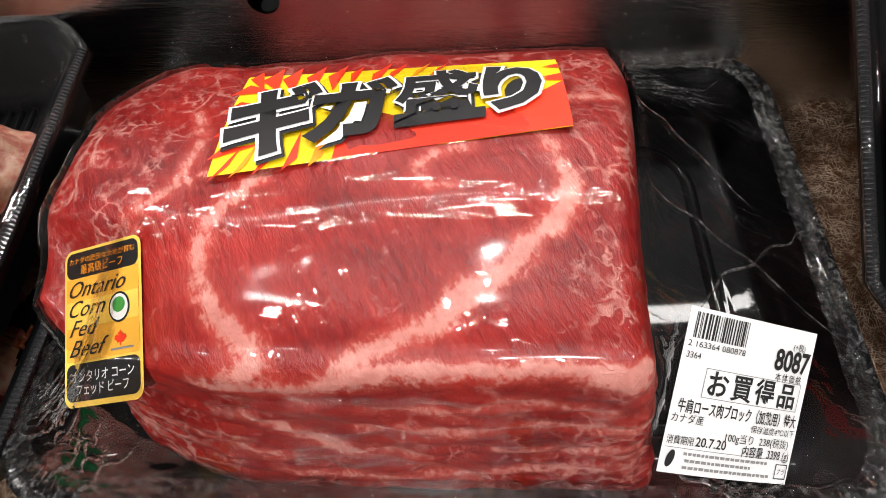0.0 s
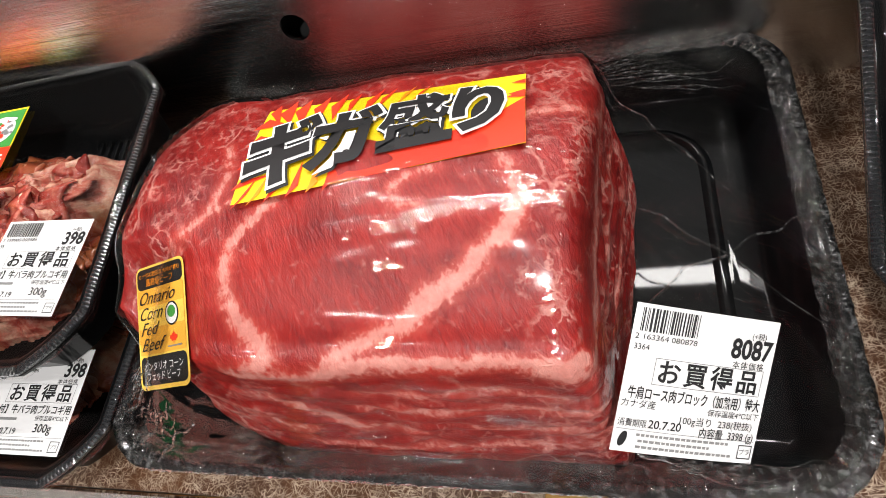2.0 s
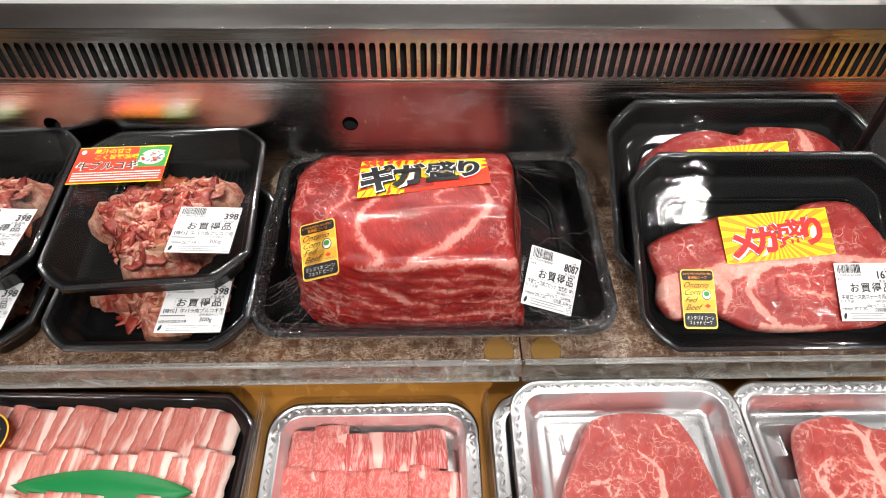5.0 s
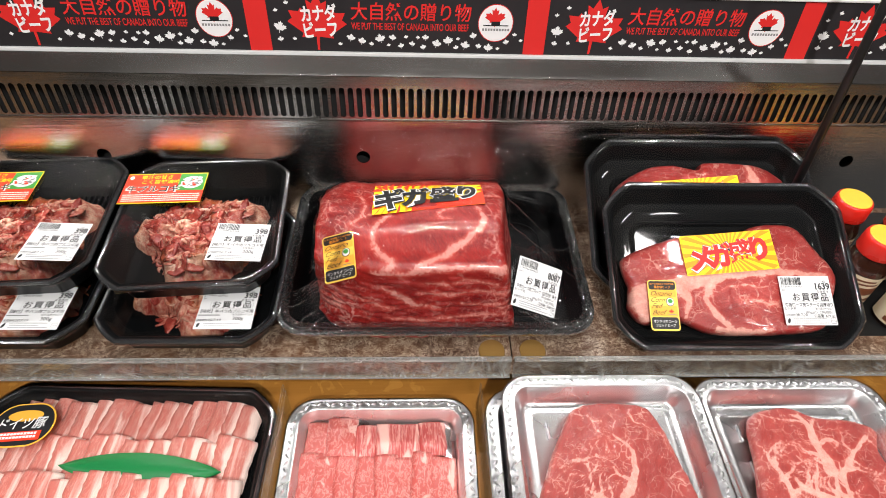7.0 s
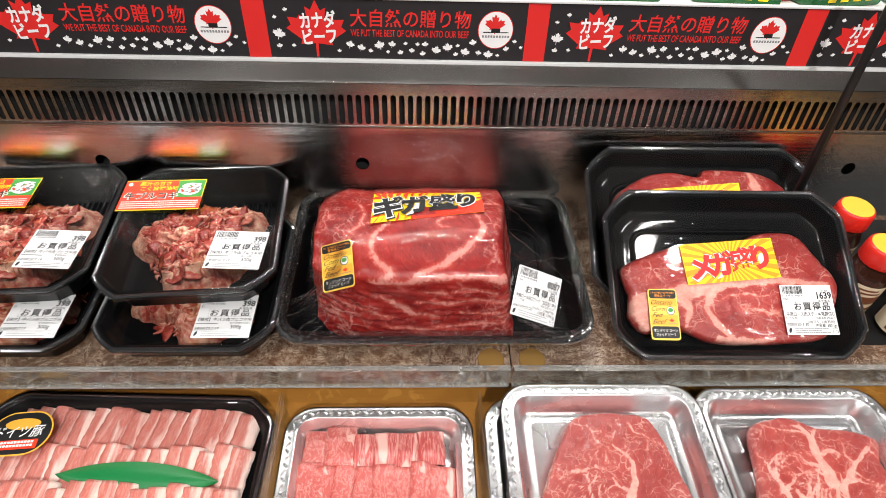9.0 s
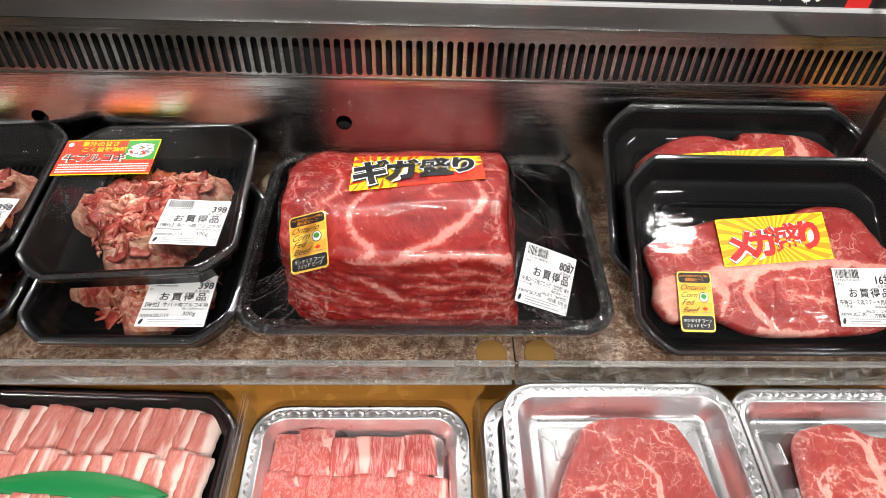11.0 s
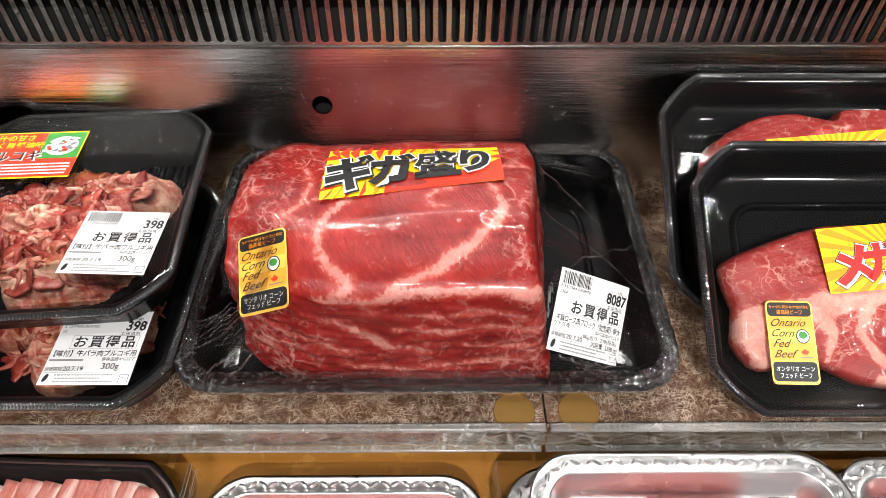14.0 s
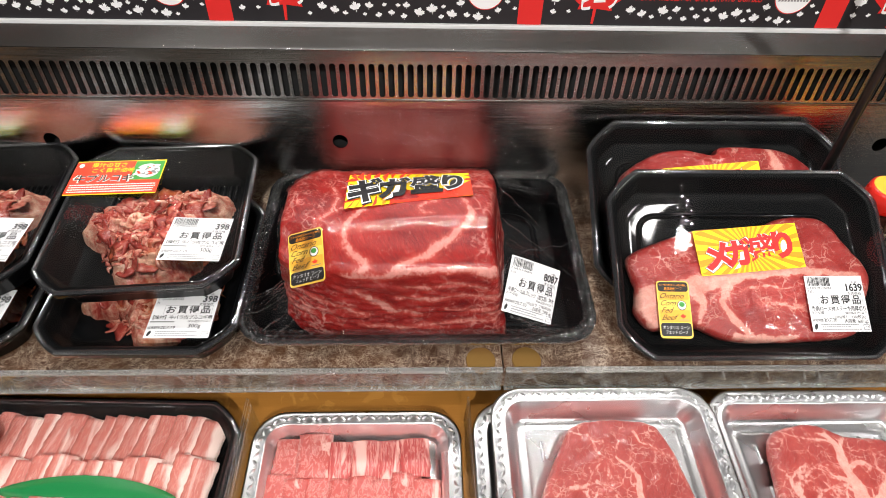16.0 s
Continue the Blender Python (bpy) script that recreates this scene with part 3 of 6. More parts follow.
def price_label(parent, warp, price, product, weight, per, date, w=0.0605, h=0.058):
    lb = Label(parent, "price_label", w, h, warp, PAPER, "white printed price label with barcode")
    sx, sy = w / 0.0605, h / 0.058
    X = lambda v: v * sx
    Y = lambda v: v * sy
    rng = random.Random(price)
    rects, x = [], -0.0275
    while x < -0.0045:
        wide = rng.choice((0.0003, 0.0003, 0.0006, 0.0009))
        rects.append((X(x), Y(0.0185), X(x + wide), Y(0.0275)))
        x += wide + rng.choice((0.0003, 0.0004, 0.0007))
    if price == "8087":
        for rect in rects:
            lb.bars("barcode_bar", [rect], INK)
    else:
        tagged(lb.bars("barcode", rects, INK), kind="stuff")
    lb.text("2 163364 080878" if price == "8087" else "2 133510 016392" if price == "1639" else "2 159900 003985", 0.0030 * sy, X(-0.0163), Y(0.0165), INK, width=X(0.025))
    lb.text("3364" if price == "8087" else "3351" if price == "1639" else "55", 0.0032 * sy, X(-0.0285), Y(0.0125), INK, "l")
    lb.text("(+税)", 0.0030 * sy, X(0.022), Y(0.0222), INK)
    lb.text(price, 0.0108 * sy, X(0.0290), Y(0.0168), INK, "r", bold=0.028, squeeze=0.8 * sx)
    lb.text("本体価格", 0.0032 * sy, X(0.0195), Y(0.0105), INK, spacing=1.25)
    lb.text("お買得品", 0.0100 * sy, X(0.004), Y(0.0040), INK, bold=0.018, width=X(0.042), spacing=1.25)
    lb.bars("box_line", frame_bars(X(-0.019), Y(-0.0015), X(0.027), Y(0.0090)), GREY_INK)
    lb.text(product, 0.0053 * sy, X(0.0005), Y(-0.0052), INK, bold=0.014, width=X(0.056))
    if price != "398":
        lb.text("カナダ産", 0.0036 * sy, X(-0.0292), Y(-0.0095), INK, "l")
        lb.text("100g当り  " + per, 0.0038 * sy, X(0.0270), Y(-0.0142), INK, "r")
    lb.text("保存温度4℃以下", 0.0030 * sy, X(0.0290), Y(-0.0098), INK, "r")
    lb.text("消費期限", 0.0034 * sy, X(-0.0292), Y(-0.0172), INK, "l", width=X(0.0115))
    lb.text(date, 0.0047 * sy, X(-0.0170), Y(-0.0170), INK, "l", bold=0.010)
    if price == "398":
        lb.text(weight, 0.0064 * sy, X(0.0200), Y(-0.0158), INK, "r", bold=0.006)
        lb.bars("small_print", [(X(-0.029), Y(-0.0112), X(-0.006), Y(-0.0098))], GREY_INK)
    else:
        lb.text(weight, 0.0044 * sy, X(0.0285), Y(-0.0185), INK, "r", bold=0.008, width=X(0.0240))
    # unreadable maker's lines as bars
    rows = []
    for k, (a, b) in enumerate(((-0.021, 0.018), (-0.020, 0.010), (-0.0205, 0.020))):
        x = a
        while x < b:
            ww = rng.uniform(0.0012, 0.0022)
            rows.append((X(x), Y(-0.0222 - 0.0024 * k), X(min(b, x + ww)), Y(-0.0212 - 0.0024 * k)))
            x += ww + 0.0005
    lb.bars("small_print", rows, GREY_INK)
    lb.bars("box_line", [(X(-0.0292), Y(-0.0200), X(0.0292), Y(-0.0198))], GREY_INK)
    pts = [(X(-0.0262 + 0.0016 * math.cos(a) + 0.0007 * math.sin(a)), Y(-0.0238 + 0.0031 * math.sin(a))) for a in (2 * math.pi * i / 18 for i in range(18))]
    lb.shape("drop_mark", pts, INK)
    lb.bars("recycling_mark", frame_bars(X(0.0228), Y(-0.0272), X(0.0290), Y(-0.0215), 0.0004), INK)
    lb.text("プラ", 0.0026, X(0.0259), Y(-0.0243), INK)
    return lb


def burst(cx, cy, w, h, rays, seed, r0=0.16, jitter=0.5):
    """Pointed rays from a centre, cut at a w x h box: each a triangle."""
    rng = random.Random(seed)
    out = []
    for k in range(rays):
        a = 2 * math.pi * (k + rng.uniform(-0.2, 0.2) * jitter) / rays
        da = math.pi / rays * rng.uniform(0.75, 1.1)
        tri = [(cx, cy)]
        for b in (a - da * 0.55, a + da * 0.55):
            c, s = math.cos(b), math.sin(b)
            f = min(((w / 2 - cx) if c > 0 else (w / 2 + cx)) / max(abs(c), 1e-6), ((h / 2 - cy) if s > 0 else (h / 2 + cy)) / max(abs(s), 1e-6))
            tri.append((cx + f * c, cy + f * s))
        out.append(tri)
    return out


def leaf_points(cx, cy, size, turn=0.0):
    """A maple leaf's outline with its stalk."""
    half = [(0.0, 1.0), (0.16, 0.68), (0.34, 0.78), (0.27, 0.30), (0.52, 0.52), (0.60, 0.40), (0.92, 0.42), (0.82, 0.18), (0.98, 0.06), (0.48, -0.30), (0.53, -0.44), (0.05, -0.40), (0.04, -0.85)]
    pts = half + [(-x, y) for x, y in half[::-1] if x > 0]
    c, s = math.cos(radians(turn)), math.sin(radians(turn))
    return [(cx + size * (c * x - s * y), cy + size * (s * x + c * y)) for x, y in pts]


def ontario_sticker(parent, warp, w=0.036, h=0.061):
    lb = Label(parent, "round_cornered_sticker", w, h, warp, GOLD_PALE, "gold and black beef sticker with rounded corners", corner=0.004)
    def rounded(name, hx, hy, cy, mat, lift, r=0.003):
        return lb.shape(name, [(x, y + cy) for x, y, _ in outline(hx, hy, r, steps=4)], mat, lift)
    rounded("black_band", w / 2 - 0.0013, h * 0.085, h * 0.395, INK, 0.0002)
    rounded("gold_field", w / 2 - 0.0013, h * 0.265, h * 0.045, GOLD, 0.0002, 0.0005)
    rounded("pale_field", w / 2 - 0.0013, h * 0.085, h * 0.075, GOLD_PALE, 0.0003, 0.0005)
    rounded("black_band", w / 2 - 0.0013, h * 0.115, -h * 0.350, INK, 0.0002)
    lb.text("カナダの肥沃な大地が育む", 0.0026, 0, h * 0.425, ORANGE, width=w * 0.86)
    lb.text("最高級ビーフ", 0.0040, 0, h * 0.362, ORANGE, width=w * 0.55)
    for k, (word, wide) in enumerate((("Ontario", 0.74), ("Corn", 0.48), ("Fed", 0.40), ("Beef", 0.52))):
        lb.text(word, 0.0086, -w * 0.42, h * (0.235 - 0.125 * k), INK, "l", shear=0.55, width=w * wide, lift=0.0006)
    lb.text("オンタリオ コーン", 0.0046, 0, -h * 0.315, PRINT_WHITE, width=w * 0.80, bold=0.004, lift=0.0004)
    lb.text("フェッド ビーフ", 0.0046, 0, -h * 0.395, PRINT_WHITE, width=w * 0.66, bold=0.004, lift=0.0004)
    disc = [(w * 0.23 + 0.0052 * math.cos(a), h * 0.07 + 0.0056 * math.sin(a)) for a in (2 * math.pi * i / 24 for i in range(24))]
    lb.shape("round_mark", disc, INK, 0.0005)
    lb.shape("round_mark", [(w * 0.23 + (x - w * 0.23) * 0.86, h * 0.07 + (y - h * 0.07) * 0.86) for x, y in disc], PRINT_WHITE, 0.0006)
    lb.shape("round_mark", [(w * 0.23 + (x - w * 0.23) * 0.6, h * 0.085 + (y - h * 0.07) * 0.5) for x, y in disc], PRINT_GREEN, 0.0007)
    lb.shape("leaf_mark", leaf_points(w * 0.24, -h * 0.125, 0.0032), RED, 0.0005)
    lb.bars("small_print", [(w * 0.12, -h * 0.190, w * 0.40, -h * 0.178)], GREY_INK, 0.0005)
    return lb


def giga_sticker(parent, warp, w=0.137, h=0.054):
    lb = Label(parent, "giga_sticker", w, h, warp, YELLOW, "yellow and red starburst sticker with heavy black writing")
    rng = random.Random(4)
    lb.shape("red_field", [(-0.022, -h / 2), (w / 2, -h / 2), (w / 2, 0.004), (0.052, -0.008), (0.030, -0.012), (0.000, -0.018)], RED, 0.0004, fine=3)

    def wedge(x, y, dx, dy, half, mat):
        lb.shape("wedge", [(x - half * (dy != 0), y - half * (dy != 0 and 0 or 1)), (x + half * (dy != 0), y + half * (dy != 0 and 0 or 1)), (x + dx, y + dy)], mat, 0.0005, fine=2)

    x = -w / 2 + 0.004
    while x < 0.046:
        deep = rng.uniform(0.010, 0.017)
        wedge(x, h / 2, 0.18 * (-0.026 - x), -deep, rng.uniform(0.0022, 0.0042), rng.choice((RED, RED, ORANGE)))
        if x < -0.012:
            wedge(x, -h / 2, 0.18 * (-0.026 - x), deep, rng.uniform(0.0022, 0.0042), rng.choice((RED, RED, ORANGE)))
        x += rng.uniform(0.0075, 0.0115)
    for y in (-0.018, -0.007, 0.006, 0.017):
        wedge(-w / 2, y, rng.uniform(0.012, 0.020), -0.15 * y, rng.uniform(0.0018, 0.0034), RED)
        wedge(w / 2, max(y, 0.008) + 0.1 * y, -rng.uniform(0.006, 0.012), 0.0, 0.0022, RED)
    glyphs = (("ギ", -0.0480, -0.0035, 0.0385, 2), ("ガ", -0.0160, -0.0020, 0.0365, 2), ("盛", 0.0180, 0.0020, 0.0345, 0), ("り", 0.0480, 0.0015, 0.0350, -2))
    for mat, off, dense, lift, shift in ((INK, 0.088, 0.058, 0.0017, 0.0011), (PRINT_WHITE, 0.080, 0.052, 0.0021, 0.0), (INK, 0.044, 0.024, 0.0025, 0.0)):
        for ch, x, y, size, turn in glyphs:
            lb.text(ch, size, x + shift, y - shift, mat, bold=dense if ch == "盛" else off, squeeze=1.0, lift=lift, turn=turn)
    return lb


def mega_sticker(parent, warp, w=0.112, h=0.054):
    lb = Label(parent, "mega_sticker", w, h, warp, YELLOW, "yellow sticker with red rays and heavy red writing")
    for tri in burst(0.0, 0.0, w * 0.995, h * 0.99, 30, 2):
        lb.shape("ray", tri, ORANGE, 0.0003)
    for mat, off, lift in ((INK, 0.105, 0.0006), (PRINT_WHITE, 0.090, 0.0008), (DEEP_RED, 0.050, 0.0010)):
        for ch, x, y, s in (("メ", -0.0385, -0.005, 0.035), ("ガ", -0.0135, -0.003, 0.033), ("盛", 0.0145, 0.001, 0.0325), ("り", 0.0400, 0.002, 0.034)):
            dx = 0.0008 if off > 0.08 else 0.0
            lb.text(ch, s, x + dx, y - dx, mat, bold=off if ch != "盛" else {0.105: 0.062, 0.090: 0.052, 0.050: 0.024}[off], lift=lift, turn=3)
    return lb


def bulgogi_sticker(parent, warp, w=0.072, h=0.036):
    lb = Label(parent, "bulgogi_sticker", w, h, warp, YELLOW, "red and yellow bulgogi sticker with a small dish picture")
    lb.bars("red_field", [(-w / 2, -h / 2 + 0.0015, w / 2, -h * 0.10), (-w / 2, -h * 0.10, w * 0.16, h / 2 - 0.0015)], RED, 0.0002)
    lb.bars("picture", [(w * 0.16, -h * 0.10, w / 2 - 0.001, h / 2 - 0.002)], PRINT_GREEN, 0.0003)
    rng = random.Random(3)
    s = w / 0.072
    lb.shape("picture", [(w * 0.325 + w * 0.135 * math.cos(a), h * 0.17 + h * 0.21 * math.sin(a)) for a in (2 * math.pi * i / 24 for i in range(24))], PRINT_WHITE, 0.00035)
    for k in range(44):
        px, py, r = w * 0.325 + rng.uniform(-0.009, 0.009) * s, h * 0.18 + rng.uniform(-0.006, 0.006) * s, rng.uniform(0.0009, 0.0020) * s
        px, py = max(w * 0.19, min(w * 0.46, px)), max(-h * 0.05, min(h * 0.42, py))
        lb.shape("picture", [(px + r * math.cos(a), py + r * 0.8 * math.sin(a)) for a in (2 * math.pi * i / 7 for i in range(7))], rng.choice((PRINT_WHITE, PAPER, PAPER, GREY_INK, GREY_INK, PRINT_GREEN, RED)), 0.0004 + 0.00002 * k)
    lb.text("果汁の甘さ", 0.0058 * s, -w * 0.13, h * 0.37, YELLOW, bold=0.02, lift=0.0004)
    lb.text("こく旨醤油味", 0.0058 * s, -w * 0.06, h * 0.21, YELLOW, bold=0.02, lift=0.0004)
    lb.text("牛プルコギ", 0.0100 * s, -w * 0.13, -h * 0.03, PRINT_WHITE, bold=0.05, lift=0.0004, width=w * 0.68)
    lb.text("牛プルコギ", 0.0096 * s, -w * 0.13, -h * 0.03, INK, bold=0.014, lift=0.0007, width=w * 0.64)
    rows = []
    for k in range(4):
        x = -w * 0.47
        while x < w * 0.46:
            ww = rng.uniform(0.0012, 0.003)
            rows.append((x, -h * (0.235 + 0.065 * k), min(w * 0.47, x + ww), -h * (0.205 + 0.065 * k)))
            x += ww + 0.0006
    lb.bars("small_print", rows, PRINT_WHITE, 0.0004)
    lb.shape("logo_mark", [(-w * 0.44 + 0.003 * math.cos(a), h * 0.36 + 0.0036 * math.sin(a)) for a in (2 * math.pi * i / 14 for i in range(14))], PRINT_WHITE, 0.0004)
    return lb


# ---------------------------------------------------------------- the large beef block
def lattice_block(n):
    """Points on a cube from -1 to 1 with n steps a side, and its quads; each point once."""
    index, pts, quads = {}, [], []

    def vid(key):
        if key not in index:
            index[key] = len(pts)
            pts.append([2 * k / n - 1 for k in key])
        return index[key]

    for axis in range(3):
        for side in (0, n):
            a, b = [(1, 2), (2, 0), (0, 1)][axis]
            for i in range(n):
                for j in range(n):
                    q = []
                    for di, dj in ((0, 0), (1, 0), (1, 1), (0, 1)):
                        key = [0, 0, 0]
                        key[axis], key[a], key[b] = side, i + di, j + dj
                        q.append(vid(tuple(key)))
                    quads.append(q if side else q[::-1])
    return np.array(pts), quads


def rounded(p, lo, hi, r_lo, r_hi):
    """Cube points onto a box whose edges are rounded by radii of their own for each side."""
    lo, hi, r_lo, r_hi = map(np.array, (lo, hi, r_lo, r_hi))
    q = lo + (p + 1) / 2 * (hi - lo)
    inner = np.clip(q, lo + r_lo, hi - r_hi)
    r = np.where(q < inner, r_lo, r_hi)
    d = (q - inner) / r
    length = np.linalg.norm(d, axis=1, keepdims=True)
    m = np.abs(d).max(axis=1, keepdims=True)
    return np.where(length > 0, inner + d / np.maximum(length, 1e-9) * r * np.minimum(1, m), q)


def smooth_noise(p, scale, seed=0.0):
    return np.array([noise.noise(Vector((x * scale + seed, y * scale - seed, z * scale + 2 * seed))) for x, y, z in p])


GX, GV = 0.003, 0.150       # the middle of the tray on the shelf
WIDE_SEAMS = [
    [(-0.054, 0.127, 0.0025), (-0.062, 0.116, 0.0031), (-0.069, 0.108, 0.0034), (-0.073, 0.099, 0.0036), (-0.074, 0.087, 0.0039), (-0.070, 0.076, 0.0039), (-0.063, 0.067, 0.0048), (-0.054, 0.060, 0.0050), (-0.048, 0.054, 0.0040), (-0.056, 0.048, 0.0034), (-0.070, 0.047, 0.0030), (-0.084, 0.045, 0.0024)],
    [(0.038, 0.139, 0.0011), (0.048, 0.137, 0.0022), (0.055, 0.123, 0.0034), (0.059, 0.111, 0.0039), (0.053, 0.099, 0.0046), (0.042, 0.090, 0.0050), (0.032, 0.081, 0.0056), (0.019, 0.073, 0.0066), (0.011, 0.065, 0.0060), (-0.002, 0.061, 0.0042), (-0.014, 0.055, 0.0042), (-0.021, 0.051, 0.0036)],
]
THIN_SEAMS = [
    [(0.023, 0.131, 0.0008), (0.008, 0.126, 0.0012), (0.003, 0.120, 0.0010), (0.007, 0.113, 0.0010), (0.017, 0.112, 0.0008)],
    [(-0.092, 0.161, 0.0006), (-0.085, 0.145, 0.0011), (-0.087, 0.128, 0.0013), (-0.089, 0.119, 0.0015), (-0.080, 0.125, 0.0011), (-0.065, 0.127, 0.0010)],
    [(-0.089, 0.119, 0.0014), (-0.101, 0.107, 0.0016), (-0.109, 0.092, 0.0020), (-0.112, 0.081, 0.0016)],
    [(0.057, 0.156, 0.0010), (0.069, 0.159, 0.0018), (0.084, 0.160, 0.0012)],
]
FRONT_SEAMS = [
    [(-0.053, 0.106, 0.0018), (-0.035, 0.106, 0.0028), (-0.020, 0.110, 0.0032), (-0.001, 0.112, 0.0032), (0.026, 0.114, 0.0034), (0.053, 0.115, 0.0040), (0.068, 0.112, 0.0055), (0.078, 0.110, 0.0055)],
    [(-0.061, 0.085, 0.0010), (-0.042, 0.075, 0.0032), (-0.021, 0.062, 0.0024), (0.006, 0.059, 0.0010)],
    [(-0.110, 0.070, 0.0004), (-0.080, 0.066, 0.0010), (-0.050, 0.056, 0.0004)],
    [(-0.020, 0.080, 0.0002), (0.020, 0.078, 0.0008), (0.050, 0.083, 0.0004), (0.090, 0.078, 0.0008)],
    [(-0.060, 0.044, 0.0002), (-0.010, 0.040, 0.0010), (0.030, 0.046, 0.0003), (0.085, 0.050, 0.0009)],
    [(0.030, 0.066, 0.0003), (0.060, 0.062, 0.0009), (0.092, 0.066, 0.0004)],
    [(-0.016, 0.093, 0.0002), (0.016, 0.092, 0.0006), (0.036, 0.099, 0.0003), (0.071, 0.091, 0.0004)],
]
SIDE_SEAMS = [
    [(0.035, 0.107, 0.0030), (0.090, 0.104, 0.0016), (0.150, 0.108, 0.0026), (0.190, 0.104, 0.0010)],
    [(0.040, 0.082, 0.0006), (0.110, 0.086, 0.0016), (0.180, 0.080, 0.0008)],
    [(0.030, 0.058, 0.0006), (0.110, 0.062, 0.0008), (0.190, 0.056, 0.0004)],
]


def giga_top(x, v):
    """The height of the block's upper face over the shelf."""
    return 0.1300 - 0.013 * ease(0.10, 0.045, v) + 0.003 * math.sin(x * 30 + 1) * ease(0.05, 0.10, v) - 0.010 * ease(0.13, 0.20, v)


def label_plane(middle, along_way, up_way):
    ax, ay = Vector(along_way).normalized(), Vector(up_way).normalized()
    return Vector(middle), ax, ay, ax.cross(ay).normalized()


STICKER = label_plane((-0.1120, 0.0709, 0.1085), (0.94, 0.009, 0.336), (-0.126, 0.928, 0.346))
PRICE = label_plane((0.1222, 0.0538, 0.0750), (0.063, 0.0013, -0.0324), (0.013, 0.0486, 0.0286))
CELL = 0.002
BLOCK_TOP = np.zeros((201, 151))        # the block's height over the shelf, cell by cell


def giga_meat():
    p, quads = lattice_block(96)
    q = rounded(p, (-0.143, 0.034, 0.005), (0.079, 0.212, 0.130), (0.040, 0.012, 0.020), (0.010, 0.050, 0.014))
    x, v, w = q[:, 0].copy(), q[:, 1].copy(), q[:, 2].copy()
    tops = np.array([giga_top(a, b) for a, b in zip(x, v)])
    w = np.where(w > 0.06, 0.06 + (w - 0.06) * (tops - 0.06) / 0.070, w)
    front = np.clip(1 - (v - 0.034) / 0.12, 0, 1)
    v += front * ((w - 0.117) * 0.25 + 0.016)
    v = np.where(w < 0.03, np.maximum(v, 0.030), v)
    v -= 0.012 * front * np.clip((-0.05 - x) / 0.09, 0, 1) ** 2 * -2.2
    v -= np.clip((v - 0.13) / 0.08, 0, 1) * 0.018 * np.clip((w - 0.02) / 0.10, 0, 1) - 0.010 * np.clip((v - 0.13) / 0.08, 0, 1)
    right = np.clip(x / 0.079, 0, 1)
    x += right * (0.024 * (1 - w / 0.13) + 0.010 * np.clip((v - 0.06) / 0.12, 0, 1))
    pts = np.stack([x, v, w], 1)
    a, b = smooth_noise(pts, 26, 1.0), smooth_noise(pts * (1, 1, 3.5), 60, 3.0)
    side = np.clip((0.112 - w) / 0.02, 0, 1)
    c = pts - np.array((-0.02, 0.12, 0.07))
    c /= np.linalg.norm(c, axis=1, keepdims=True)
    pts = pts + c * (0.0022 * a + 0.0026 * b * side)[:, None]
    # pressed flat under the beef sticker
    c, ax, ay, up = (np.array(q) for q in STICKER)
    lx, ly, lz = (pts - c) @ ax, (pts - c) @ ay, (pts - c) @ up
    near = np.clip((0.030 - np.abs(lx)) / 0.012, 0, 1) * np.clip((0.042 - np.abs(ly)) / 0.012, 0, 1)
    pts = pts - up * (near * np.maximum(lz + 0.0015, 0))[:, None]
    pts[:, 2] = np.maximum(pts[:, 2], 0.0045)
    x, v, w = pts.T
    fat = np.full(len(pts), 0.05)
    up = 0.05 * np.clip((tops - 0.012 - w) / 0.03, 0, 1)
    for seam in WIDE_SEAMS + THIN_SEAMS:
        fat = np.minimum(fat, line_distance(x, v, [(a, b, 0.68 * t) for a, b, t in seam]) + up)
    fr = 0.012 * np.clip((w - 0.113) / 0.006, 0, 1) + 0.05 * np.clip((v - 0.055) / 0.02, 0, 1)
    for seam in FRONT_SEAMS:
        fat = np.minimum(fat, line_distance(x, w, seam) + fr)
    sd = 0.05 * np.clip((0.074 - x) / 0.01, 0, 1) + 0.05 * np.clip((w - 0.116) / 0.01, 0, 1)
    for seam in SIDE_SEAMS:
        fat = np.minimum(fat, line_distance(v, w, seam) + sd)
    vein = 0.35 + 0.5 * np.clip((-0.085 - x) / 0.02, 0, 1) + 0.45 * np.clip((x - 0.045) / 0.02, 0, 1) + 0.4 * np.clip((v - 0.14) / 0.02, 0, 1) + 0.4 * np.clip((0.105 - w) / 0.02, 0, 1)
    for a, b, c in zip(x, v, w):
        i, k = int(round((a + 0.20) / CELL)), int(round(b / CELL))
        for di in (-1, 0, 1):
            for dk in (-1, 0, 1):
                BLOCK_TOP[i + di, k + dk] = max(BLOCK_TOP[i + di, k + dk], c)
    me = bpy.data.meshes.new("beef_block")
    me.from_pydata((pts - np.array((GX, GV, 0))).tolist(), [], quads)
    store(me, "fat", fat)
    store(me, "vein", np.clip(vein, 0, 1))
    for poly in me.polygons:
        poly.use_smooth = True
    return me


GIGA_MEAT = giga_meat()


